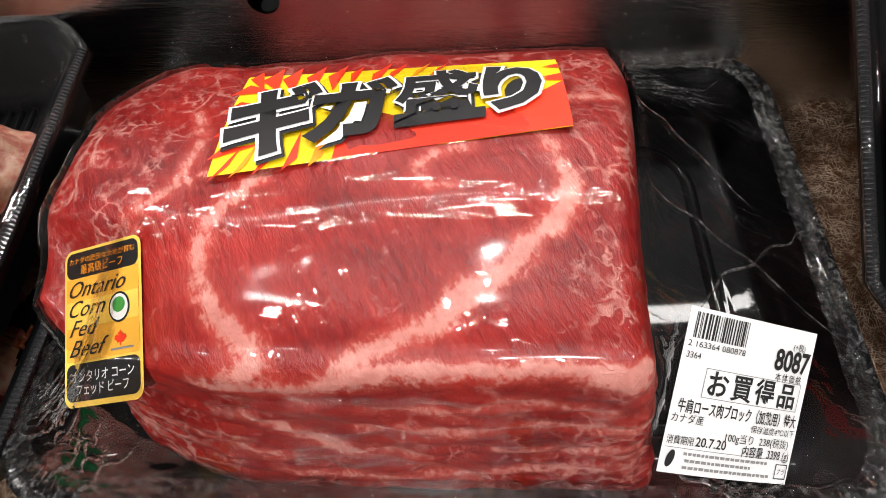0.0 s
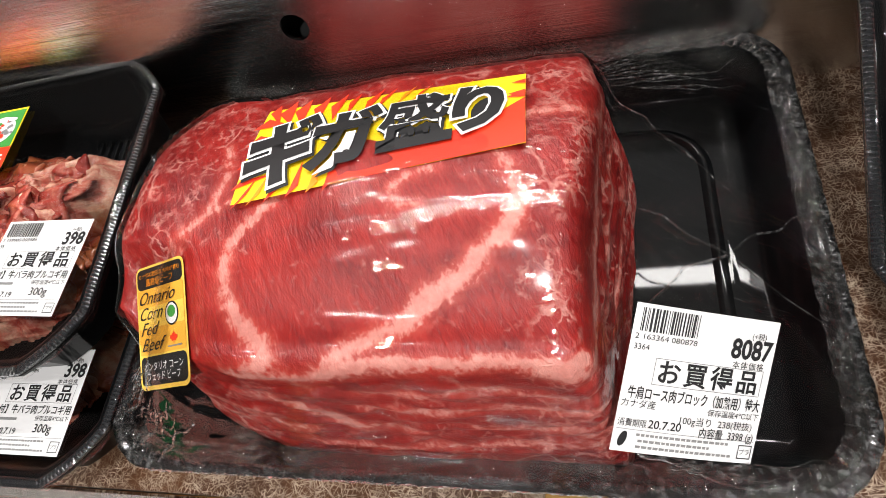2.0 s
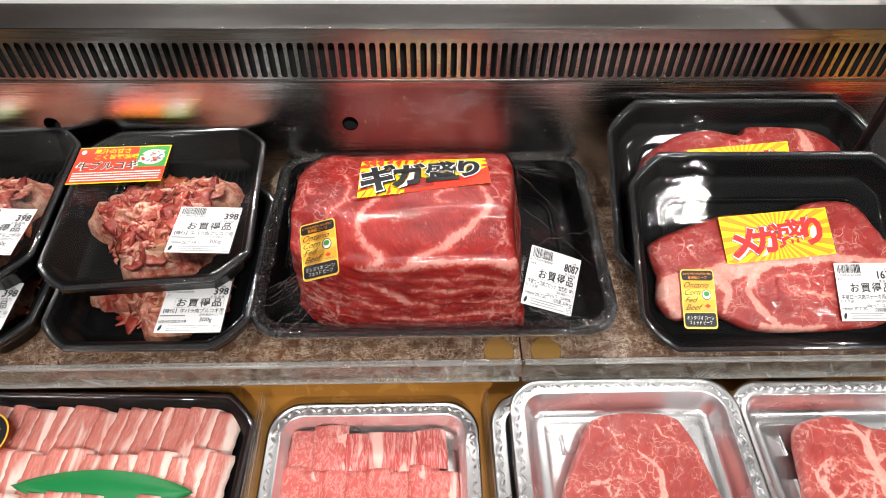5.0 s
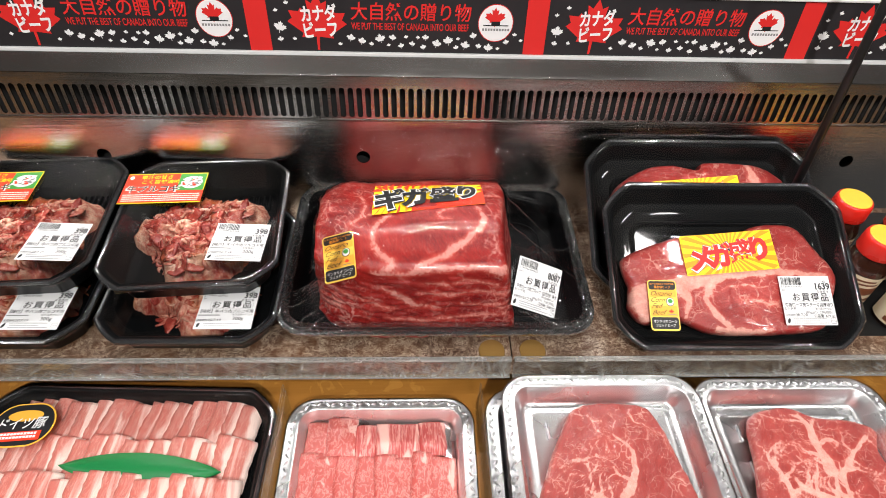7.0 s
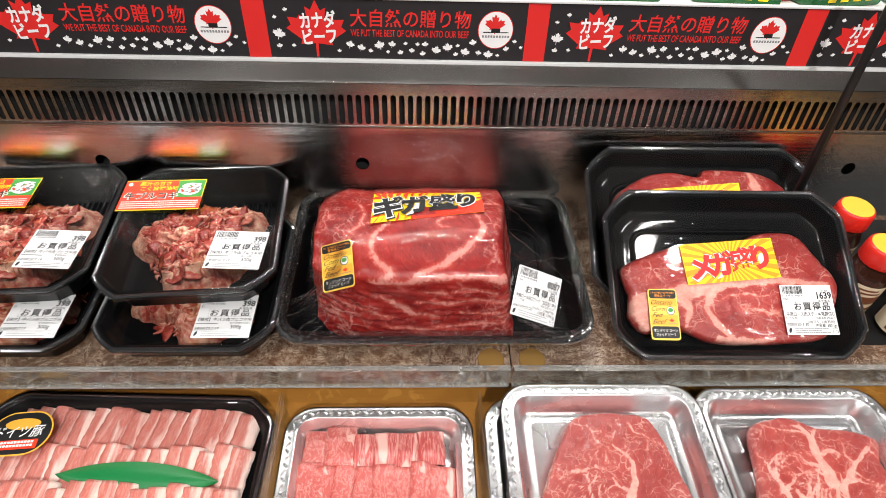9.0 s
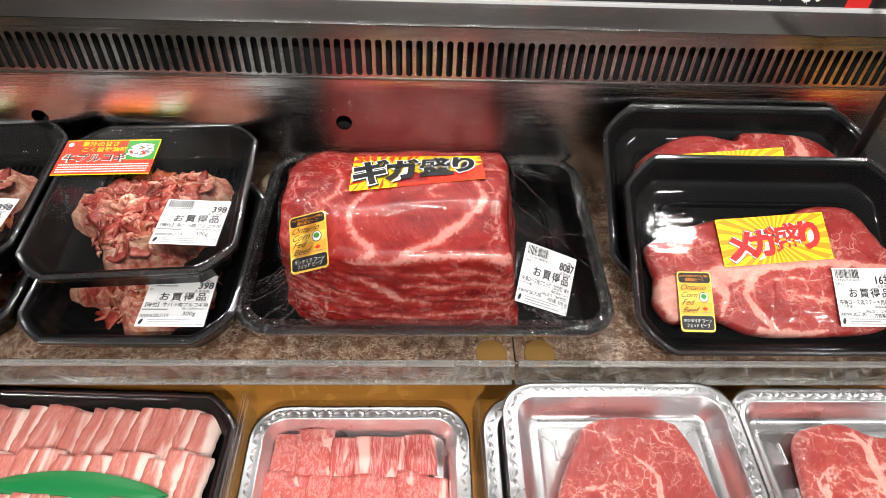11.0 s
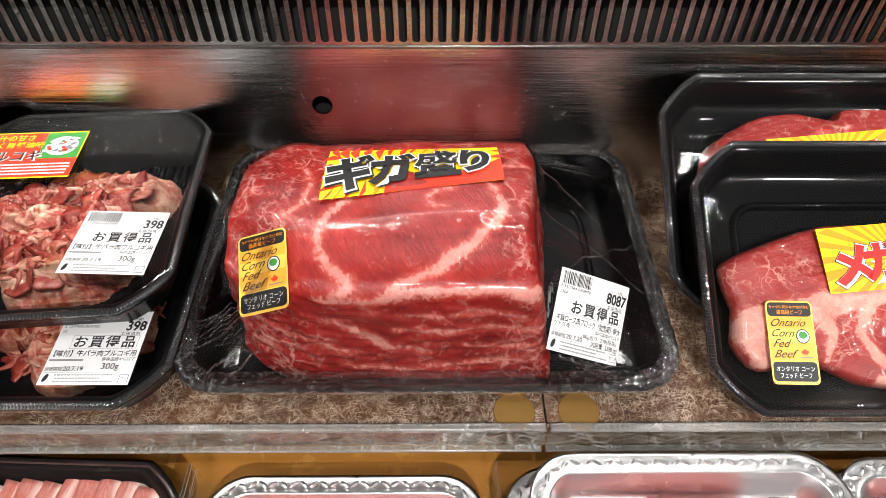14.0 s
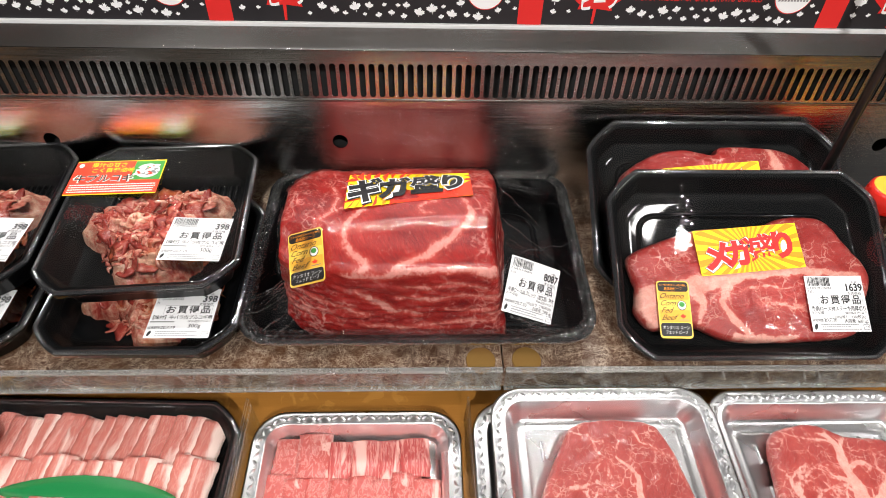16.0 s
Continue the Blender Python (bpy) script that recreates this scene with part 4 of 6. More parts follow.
def tent(x, v):
    """Film drawn taut from the block's upper edges down to the tray's rim."""
    fx = max((x - 0.076) / 0.120, (-0.104 - x) / 0.086, 0.0)
    fv = max((0.050 - v) / 0.036, (v - 0.178) / 0.106, 0.0)
    f = min(1.0, math.hypot(fx, fv)) ** (0.85 if x > 0.076 else 1.0)
    top = giga_top(min(0.080, max(-0.104, x)), min(0.178, max(0.050, v))) + 0.0010
    sag = 0.003 * math.sin(math.pi * f) * (0.6 + 0.4 * math.sin(40 * x + 25 * v))
    return max(0.0366, top + (0.0372 - top) * f - sag)


FILM_TOP = np.array([[tent(i * CELL - 0.20, k * CELL) for k in range(151)] for i in range(201)])
lift = np.where(BLOCK_TOP > 0.05, BLOCK_TOP + 0.0012, 0)
FILM_TOP = np.maximum(FILM_TOP, lift)
for turn in range(3):
    q = FILM_TOP.copy()
    q[1:-1, 1:-1] = (FILM_TOP[1:-1, 1:-1] * 2 + FILM_TOP[:-2, 1:-1] + FILM_TOP[2:, 1:-1] + FILM_TOP[1:-1, :-2] + FILM_TOP[1:-1, 2:]) / 6
    FILM_TOP = np.maximum(q, lift)


# the film lies against the back of the price label
for i in range(201):
    for k in range(151):
        c, ax, ay, up = PRICE
        q = Vector((i * CELL - 0.20, k * CELL, 0)) - c
        z = -(up.x * q.x + up.y * q.y) / up.z + c.z
        q.z = z - c.z
        if abs(q.dot(ax)) < 0.036 and abs(q.dot(ay)) < 0.031:
            FILM_TOP[i, k] = min(FILM_TOP[i, k], max(z - 0.0012 - 1.3 * q.dot(ax) ** 2, 0.0366))
for turn in range(2):
    FILM_TOP[1:-1, 1:-1] = np.where(BLOCK_TOP[1:-1, 1:-1] > 0.05, FILM_TOP[1:-1, 1:-1], (FILM_TOP[1:-1, 1:-1] * 2 + FILM_TOP[:-2, 1:-1] + FILM_TOP[2:, 1:-1] + FILM_TOP[1:-1, :-2] + FILM_TOP[1:-1, 2:]) / 6)


def film_height(x, v):
    a, b = min(199.0, max(0.0, (x + 0.20) / CELL)), min(149.0, max(0.0, v / CELL))
    i, k = int(a), int(b)
    f, g = a - i, b - k
    return float((FILM_TOP[i, k] * (1 - f) + FILM_TOP[i + 1, k] * f) * (1 - g) + (FILM_TOP[i, k + 1] * (1 - f) + FILM_TOP[i + 1, k + 1] * f) * g)


BEEF = make_meat("beef_lean", (0.17, 0.004, 0.006), (0.43, 0.025, 0.019), 0.34, (0.68, 0.32, 0.27), -62, ragged=0.016)


def giga_pack():
    pack = thing("beef_block_pack", SHELF @ pose(GX, GV, 0), "large wrapped beef block in a black tray on the brown shelf", "meat pack")
    tray = part("tray", tray_mesh(0.1945, 0.1345, 0.036, 0.036, False, 0.024, 0.009), BLACK, pack, "glossy black plastic tray", smooth=True)
    part("beef_block", GIGA_MEAT, BEEF, pack, "thick red beef block with seams of fat")
    hx, hy, r = 0.1955, 0.1355, 0.036

    def on_film(u, v):
        x, y = (2 * u - 1) * hx, (2 * v - 1) * hy
        cx, cy = max(abs(x) - (hx - r), 0), max(abs(y) - (hy - r), 0)
        d = math.hypot(cx, cy)
        if cx > 0 and cy > 0:
            # square corners drawn in to the rounded outline
            k = max(cx, cy) / d
            x, y = math.copysign(hx - r + cx * k, x), math.copysign(hy - r + cy * k, y)
        z = film_height(x + GX, y + GV)
        return (x, y, max(z, 0.0366))

    part("crimped_rim", crimped_rim(0.1945, 0.1345, 0.036, 0.036, False), RIM_BLACK, tray)
    # film drawn over the rim and crumpled along it
    ring, rows = along(outline(0.1950, 0.1350, 0.0365), 0.0016), []
    for out, z, amp in ((-0.004, 0.028, 0.0016), (0.0006, 0.0305, 0.0014), (0.0014, 0.0355, 0.0008), (0.0004, 0.0378, 0.0006), (-0.006, 0.0385, 0.0010), (-0.014, 0.0392, 0.0014)):
        rows.append([p + n * (out + amp * noise.noise(p * 260 + Vector((0, 0, 30 * z)))) + Vector((0, 0, z + 0.8 * amp * noise.noise(p * 190 + Vector((5, 0, 40 * z))))) for p, n in ring])
    part("film_edge", loft(rows, False, False), FILM_RIM, pack, "crumpled edge of the stretch film", smooth=True)

    rng = random.Random(21)
    fans = []
    for count, (ax, av), (bx, bv), (cx, cv), (dx, dv) in ((15, (-0.128, 0.058), (-0.095, 0.034), (-0.186, 0.062), (-0.150, 0.020)), (11, (0.082, 0.190), (0.070, 0.205), (0.186, 0.235), (0.125, 0.279)),
                                                         (9, (0.090, 0.030), (0.104, 0.024), (0.150, 0.020), (0.188, 0.034)), (7, (-0.120, 0.190), (-0.095, 0.205), (-0.186, 0.240), (-0.140, 0.279))):
        for k in range(count):
            f, g = (k + rng.uniform(0.1, 0.9)) / count, rng.uniform(0.55, 1.0)
            x0, v0, x1, v1 = ax + (bx - ax) * f, av + (bv - av) * f, cx + (dx - cx) * f, cv + (dv - cv) * f
            o = rng.uniform(0.0, 0.4)
            a, b = (x0 + (x1 - x0) * o, v0 + (v1 - v0) * o), (x0 + (x1 - x0) * g, v0 + (v1 - v0) * g)
            fans.append([a, ((a[0] + b[0]) / 2 + rng.uniform(-0.002, 0.002), (a[1] + b[1]) / 2 + rng.uniform(-0.002, 0.002)), b])
    for line in (*fans, [(0.088, 0.125), (0.115, 0.122), (0.145, 0.112), (0.188, 0.085)], [(0.092, 0.188), (0.112, 0.178), (0.135, 0.160), (0.150, 0.146)], [(0.090, 0.060), (0.120, 0.098), (0.160, 0.128), (0.190, 0.150)],
                 [(-0.128, 0.034), (-0.150, 0.028), (-0.176, 0.026)], [(-0.132, 0.044), (-0.156, 0.040), (-0.184, 0.046)], [(-0.120, 0.030), (-0.140, 0.022), (-0.160, 0.019)], [(-0.138, 0.060), (-0.160, 0.060), (-0.188, 0.072)],
                 [(0.092, 0.032), (0.110, 0.026), (0.150, 0.022)], [(0.096, 0.040), (0.125, 0.022), (0.165, 0.020)], [(-0.130, 0.190), (-0.150, 0.220), (-0.170, 0.262)], [(-0.090, 0.205), (-0.110, 0.240), (-0.140, 0.276)], [(0.060, 0.205), (0.090, 0.240), (0.120, 0.278)], [(0.088, 0.190), (0.130, 0.230), (0.175, 0.262)]):
        rows, n = [], 24
        for i in range(n + 1):
            t = i / n * (len(line) - 1)
            k = min(int(t), len(line) - 2)
            x = line[k][0] + (line[k + 1][0] - line[k][0]) * (t - k)
            v = line[k][1] + (line[k + 1][1] - line[k][1]) * (t - k)
            rows.append((x + 0.0012 * math.sin(9 * t), v + 0.0010 * math.sin(7 * t + 1)))
        bm = bmesh.new()
        def fold(u, s):
            i = min(int(round(u * n)), n)
            a, b = rows[max(0, i - 1)], rows[min(n, i + 1)]
            d = Vector((b[0] - a[0], b[1] - a[1])).normalized()
            e = (s - 0.5) * 2 * (0.0004 if len(line) == 3 and line in fans else 0.0007) * math.sin(math.pi * (0.05 + 0.9 * u))
            x, v = rows[i][0] - d.y * e, rows[i][1] + d.x * e
            return (x - GX, v - GV, film_height(x, v) + 0.0004 + 0.0012 * (1 - abs(2 * s - 1)) * math.sin(math.pi * (0.05 + 0.9 * u)))
        sheet(n, 4, fold, bm)
        part("film_crease", bm, FILM_CREASED, pack, smooth=True)
    part("floor_ridge", ridge_frame(0.150, 0.088, 0.03, 0.0012, 0.0025), BLACK, tray, smooth=True)

    bm = sheet(150, 110, on_film)
    part("stretch_film", bm, FILM_GIGA, pack, "clear taut stretch film", smooth=True)

    # the printed corners of the die-cut sticker: it narrows to one end
    quad = {(-1, -1): (-0.0760, 0.1208), (1, -1): (0.0610, 0.1365), (1, 1): (0.0590, 0.1850), (-1, 1): (-0.0760, 0.1850)}
    high = {k: film_height(*p) for k, p in quad.items()}
    sw, sh = 0.137, 0.054

    def quad_warp(lx, ly, lift):
        f, g = lx / sw + 0.5, ly / sh + 0.5
        part_of = {(-1, -1): (1 - f) * (1 - g), (1, -1): f * (1 - g), (1, 1): f * g, (-1, 1): (1 - f) * g}
        x, v = (sum(part_of[k] * quad[k][i] for k in quad) for i in (0, 1))
        return Vector((x - GX, v - GV, sum(part_of[k] * high[k] for k in quad) + 0.0024 * math.sin(math.pi * min(1, max(0, g))) + 0.0010 + lift))

    giga_sticker(pack, quad_warp, sw, sh)
    # the beef sticker bends over the block's shoulder
    c, ax, ay, up = STICKER
    ontario_sticker(pack, lambda lx, ly, lift: c + ax * lx + ay * ly + up * lift - Vector((GX, GV, 0)), 0.0395, 0.0590)
    c, ax, ay, up = PRICE
    price_label(pack, lambda lx, ly, lift: c + ax * lx + ay * ly + up * (lift + 0.0012 - 1.1 * lx * lx) - Vector((GX, GV, 0)), "8087", "牛肩ロース肉ブロック（加熱用）特大", "内容量  3398 (g)", "238(税抜)", "20.7.20", 0.0630, 0.0600)
    return pack


giga_pack()

# ---------------------------------------------------------------- seasoned beef packs
def make_strip_meat():
    n = Nodes("seasoned_beef_pieces")
    t = n.math("ADD", n.attr("tone"), n.math("MULTIPLY", n.math("SUBTRACT", n.noise(170, 5, 0.65, n.coords((1, 1, 1)), 0.6), 0.5), 0.55))
    col = n.ramp(t, (0.26, (0.20, 0.016, 0.013)), (0.46, (0.40, 0.060, 0.042)), (0.58, (0.58, 0.20, 0.14)), (0.72, (0.74, 0.44, 0.31)))
    sauce = n.ramp(n.noise(24, 3), (0.54, 0.0), (0.70, 1.0))
    col = n.mix(n.math("MULTIPLY", sauce, 0.45), col, (0.52, 0.20, 0.04))
    n.set(Base_Color=col, Roughness=0.26, Subsurface_Weight=0.05, Subsurface_Radius=(0.005, 0.002, 0.001), Coat_Weight=0.3, Coat_Roughness=0.12)
    n.bump(n.noise(520, 5, 0.65), 0.5, 0.0012)
    return n.mat


STRIPS = make_strip_meat()


def strip_heap(seed, hx, hy, height, count=170):
    """A lumpy body of folded slices with narrow curled shreds lying over it."""
    rng = random.Random(seed)
    verts, faces, tones = [], [], []

    def heap(x, y):
        wx = x + 0.010 * noise.noise(Vector((x * 40, y * 40, seed)))
        wy = y + 0.010 * noise.noise(Vector((x * 40, y * 40, seed + 7)))
        a = math.atan2(y / hy, x / hx)
        rr = math.hypot(x / hx, y / hy) / (0.84 + 0.15 * math.sin(3 * a + seed) + 0.11 * math.sin(5 * a + 2 * seed) + 0.05 * noise.noise(Vector((x * 90, y * 90, seed))))
        dome = math.sqrt(max(0.0, 1 - rr ** 3.2))
        big = 1 - abs(noise.noise(Vector((wx * 38, wy * 38, seed + 3)))) * 2
        mid = 1 - abs(noise.noise(Vector((wx * 92, wy * 92, seed + 5)))) * 2
        fine = 1 - abs(noise.noise(Vector((wx * 240, wy * 240, seed + 9)))) * 2
        z = 0.003 + dome * (height * 0.66 + 0.0100 * big + 0.0052 * mid + 0.0013 * fine)
        tone = 0.48 + 0.11 * mid + 0.09 * fine + 0.20 * noise.noise(Vector((x * 28, y * 28, seed + 11)))
        return z, tone, dome

    n = 130
    for j in range(n + 1):
        for i in range(n + 1):
            x, y = (2 * i / n - 1) * hx * 1.08, (2 * j / n - 1) * hy * 1.08
            z, tone, dome = heap(x, y)
            verts.append((x, y, z if dome > 0 else 0.0016))
            tones.append(tone)
    for j in range(n):
        for i in range(n):
            q = (j * (n + 1) + i, j * (n + 1) + i + 1, (j + 1) * (n + 1) + i + 1, (j + 1) * (n + 1) + i)
            if max(verts[k][2] for k in q) > 0.0030:
                faces.append(q)
    for k in range(count):
        a, rr = rng.uniform(0, 2 * math.pi), math.sqrt(rng.random()) * 0.76
        cx, cy = hx * rr * math.cos(a), hy * rr * math.sin(a)
        broad = k % 4 == 0
        l, w = (rng.uniform(0.026, 0.042), rng.uniform(0.011, 0.021)) if broad else (rng.uniform(0.010, 0.023), rng.uniform(0.0036, 0.0085))
        turn, bend, ph = rng.uniform(0, math.pi), rng.uniform(-0.012, 0.012), rng.uniform(0, 6.28)
        tone = rng.gauss(0.44, 0.05) if broad else rng.gauss(0.535 + 0.07 * math.sin(2 * a + seed), 0.06)
        c, s = math.cos(turn), math.sin(turn)
        nx, ny = 12, 6
        base = len(verts)
        for i in range(nx + 1):
            u = i / nx - 0.5
            wide = w * (1 + 0.35 * noise.noise(Vector((u * 5, k * 3.1, 0)))) * math.sqrt(max(0.02, 1 - abs(2 * u) ** 3))
            for j in range(ny):
                q = 2 * math.pi * j / ny
                lx, ly = u * l, bend * (4 * u * u - 0.4) + 0.5 * wide * math.cos(q)
                x, y = cx + c * lx - s * ly, cy + s * lx + c * ly
                z = heap(cx + c * lx, cy + s * lx)[0] - 0.0002 + 0.0010 * math.sin(ph + 5 * u) + 0.0017 * math.sin(q) * (0.6 if broad else 1.0)
                verts.append((x, y, max(0.0022, min(z, height + 0.006))))
                tones.append(tone + 0.12 * noise.noise(Vector((math.cos(q) * 1.5, u * 2.0, k * 2.3))))
        for i in range(nx):
            for j in range(ny):
                faces.append((base + i * ny + j, base + i * ny + (j + 1) % ny, base + (i + 1) * ny + (j + 1) % ny, base + (i + 1) * ny + j))
        faces.append([base + j for j in range(ny)][::-1])
        faces.append([base + nx * ny + j for j in range(ny)])
    me = bpy.data.meshes.new("seasoned_beef")
    me.from_pydata(verts, [], faces)
    store(me, "tone", tones)
    for poly in me.polygons:
        poly.use_smooth = True
    return me


def film_lid(hx, hy, z, corner, cut=True, sag=0.0012):
    rings = [outline(hx + 0.0012, hy + 0.0012, corner, cut, 8, z - 0.007), outline(hx + 0.0014, hy + 0.0014, corner, cut, 8, z - 0.001)]
    for inset, dz in ((0.001, 0.0009), (0.008, 0.0008), (0.03, -sag * 0.6), (0.06, -sag)):
        rings.append(outline(hx - inset, hy - inset, max(corner - inset * 0.6, 0.006), cut, 8, z + dz))
    return loft(rings, cap_first=False)


def bulgogi_pack(m, seed, sticker, label):
    pack = thing("seasoned_beef_pack", m, label, "meat pack", "seasoned beef packs")
    hx, hy, h, c = 0.106, 0.117, 0.040, 0.034
    tray = part("tray", tray_mesh(hx, hy, h, c, True, 0.020, 0.008), BLACK, pack, "black plastic tray with cut corners", smooth=True)
    slits = [(sx * (0.030 + 0.0075 * k), 0.062, 0.030, 0) for k in range(7) for sx in (-1, 1)]
    for s in slits:
        part("floor_rib", slit_mesh([s]), BLACK, tray, smooth=True)
    part("seasoned_beef", strip_heap(seed, 0.084, 0.086, 0.034), STRIPS, pack, "heap of thin seasoned beef strips").location = (-0.003, -0.010, 0)
    part("crimped_rim", crimped_rim(hx, hy, h, c, True), RIM_BLACK, tray)
    part("stretch_film", film_lid(hx, hy, h, c), FILM, pack, "clear stretch film lid", smooth=True)
    if sticker:
        bulgogi_sticker(pack, flat(pose(-0.0575, 0.0580, h + 0.0018, 0, 0, -1)), 0.106, 0.0610)
    px, py, turn = (0.0560, -0.0510, -6.0) if sticker else (0.0470, -0.0690, 0.0)
    price_label(pack, flat(pose(px, py, h + 0.0018, 0, 0, turn)), "398", "【味付】牛バラ肉プルコギ用", "300g", "", "20.7.19", 0.0670, 0.0635)
    return pack


low = bulgogi_pack(SHELF @ pose(-0.297, 0.118, 0.0005), 11, False, "black tray of seasoned beef strips under another")
top = bulgogi_pack(SHELF @ pose(-0.302, 0.166, 0.0425, 0, 0, 4), 12, True, "stacked black tray of seasoned beef strips with red sticker")
copy_thing(low, SHELF @ pose(-0.519, 0.118, 0.0005))
copy_thing(top, SHELF @ pose(-0.524, 0.166, 0.0425, 0, 0, 4))

# ---------------------------------------------------------------- leaning steak packs
STEAK = make_meat("steak_lean", (0.25, 0.016, 0.016), (0.43, 0.050, 0.042), 0.42, (0.70, 0.37, 0.30), 14, 0.8, 0.55, ragged=0.009, crisp=0.6)
PALE_STEAK = make_meat("pale_steak_lean", (0.29, 0.034, 0.031), (0.45, 0.080, 0.068), 0.46, (0.76, 0.45, 0.38), 60, 0.85, 0.50, ragged=0.005, crisp=0.4)


def slab(points, thick, seams, n=90, bulge=0.004, seed=0.0, tilt=0.0):
    """A slice of meat: a closed soft outline with a domed top and rounded sides, and the distance to its seams of fat."""
    m = len(points)

    def spline(t):
        k = int(t) % m
        f = t - int(t)
        p = [np.array(points[(k + j) % m], float) for j in (-1, 0, 1, 2)]
        return 0.5 * (2 * p[1] + (p[2] - p[0]) * f + (2 * p[0] - 5 * p[1] + 4 * p[2] - p[3]) * f * f + (3 * p[1] - p[0] - 3 * p[2] + p[3]) * f ** 3)

    around = 160
    edge = np.array([spline(m * i / around) for i in range(around)])
    mid = edge.mean(0)
    rings = []
    for s, z in ((0.90, 0.0), (0.97, 0.12), (1.0, 0.4), (0.995, 0.7), (0.975, 0.9), (0.945, 1.0)):
        rings.append((s, z))
    for k in range(1, 34):
        rings.append((0.945 * (1 - k / 34) , 1.0))
    verts, fats = [], []
    for s, z in rings:
        for p in edge:
            wob = 1 + 0.012 * noise.noise(Vector((p[0] * 150, p[1] * 150, seed + 3 * z)))
            q = mid + (p - mid) * s * wob
            d = thick * z + (bulge * (1 - (s / 0.945) ** 2) if z == 1.0 else 0)
            d += 0.0016 * z * noise.noise(Vector((q[0] * 60, q[1] * 60, seed))) + 0.0006 * z * noise.noise(Vector((q[0] * 220, q[1] * 220, seed + 5)))
            verts.append((q[0], q[1], d))
    faces = []
    for r in range(len(rings) - 1):
        for i in range(around):
            j = (i + 1) % around
            faces.append((r * around + i, r * around + j, (r + 1) * around + j, (r + 1) * around + i))
    faces.append([(len(rings) - 1) * around + i for i in range(around)])
    faces.append([i for i in range(around)][::-1])
    co = np.array(verts)
    fat = np.full(len(co), 0.05)
    wx = 0.004 * smooth_noise(co, 55, seed + 2)
    wy = 0.004 * smooth_noise(co, 55, seed + 7)
    for seam in seams:
        fat = np.minimum(fat, line_distance(co[:, 0] + wx, co[:, 1] + wy, seam))
    me = bpy.data.meshes.new("steak")
    me.from_pydata(verts, [], faces)
    store(me, "fat", fat)
    store(me, "vein", np.full(len(co), 0.8))
    for poly in me.polygons:
        poly.use_smooth = True
    return me


MEGA_OUT = [(-0.140, 0.005), (-0.105, 0.024), (-0.050, 0.040), (0.010, 0.040), (0.040, 0.052), (0.070, 0.056), (0.098, 0.050), (0.118, 0.022), (0.140, -0.014), (0.128, -0.050), (0.112, -0.082), (0.070, -0.090), (0.000, -0.092), (-0.040, -0.088), (-0.080, -0.072), (-0.118, -0.078), (-0.136, -0.058), (-0.134, -0.028)]
MEGA_SEAMS = [[(-0.126, -0.046, 0.011), (-0.118, -0.066, 0.009)], [(-0.125, -0.036, 0.005), (-0.085, -0.030, 0.008), (-0.045, -0.022, 0.010), (-0.005, -0.014, 0.008), (0.040, -0.011, 0.006), (0.085, -0.014, 0.004), (0.125, -0.018, 0.003)],
              [(-0.072, -0.032, 0.008), (-0.062, -0.050, 0.004), (-0.066, -0.070, 0.002)], [(-0.030, -0.024, 0.006), (-0.042, -0.046, 0.003), (-0.030, -0.068, 0.004), (-0.012, -0.084, 0.004)], [(-0.030, -0.086, 0.004), (0.010, -0.090, 0.003), (0.040, -0.086, 0.002)],
              [(0.000, -0.050, 0.0004), (0.020, -0.046, 0.0012), (0.040, -0.054, 0.0008), (0.060, -0.048, 0.0005)], [(0.020, -0.046, 0.0008), (0.026, -0.066, 0.0006), (0.012, -0.076, 0.0003)], [(-0.018, -0.036, 0.0006), (0.006, -0.030, 0.0010), (0.030, -0.034, 0.0004)]]
BACK_OUT = [(-0.120, -0.010), (-0.080, 0.022), (-0.040, 0.030), (0.000, 0.024), (0.012, 0.034), (0.060, 0.034), (0.100, 0.026), (0.126, 0.000), (0.120, -0.050), (0.060, -0.080), (-0.040, -0.080), (-0.110, -0.056)]
BACK_SEAMS = [[(0.070, 0.038, 0.003), (0.078, 0.010, 0.005), (0.084, -0.012, 0.004)], [(-0.080, -0.020, 0.003), (0.040, -0.030, 0.004)]]


def mega_pack(m, out, seams, labels, label, seed):
    pack = thing("steak_pack", m, label, "meat pack", "leaning steak packs")
    hx, hy, h, c = 0.160, 0.111, 0.030, 0.038
    tray = part("tray", tray_mesh(hx, hy, h, c, True, 0.020, 0.009), BLACK, pack, "glossy black plastic tray with cut corners", smooth=True)
    part("crimped_rim", crimped_rim(hx, hy, h, c, True), RIM_BLACK, tray)
    part("floor_ridge", ridge_frame(hx - 0.044, hy - 0.048, 0.02, 0.0012, 0.005), BLACK, tray, smooth=True)
    part("beef_steak", slab(out, 0.022, seams, seed=seed), STEAK, pack, "thick marbled red beef steak").location = (0, 0, 0.0045)
    part("stretch_film", film_lid(hx, hy, h, c, sag=0.0004), FILM, pack, "clear stretch film lid", smooth=True)
    z = h + 0.0024
    if labels:
        mega_sticker(pack, flat(pose(-0.003, 0.013, z, 0, 0, 5)), 0.122, 0.0530)
        ontario_sticker(pack, flat(pose(-0.0970, -0.0560, z, 0, 0, -1)), 0.0365, 0.0640)
        price_label(pack, flat(pose(0.0880, -0.0500, z, 0, 0, 0)), "1639", "牛肩ロース肉ステーキ用厚切り", "内容量  689 (g)", "238(税抜)", "20.7.20", 0.0660, 0.0630)
    else:
        mega_sticker(pack, flat(pose(-0.005, 0.026, z, 0, 0, 5)), 0.122, 0.0530)
    return pack


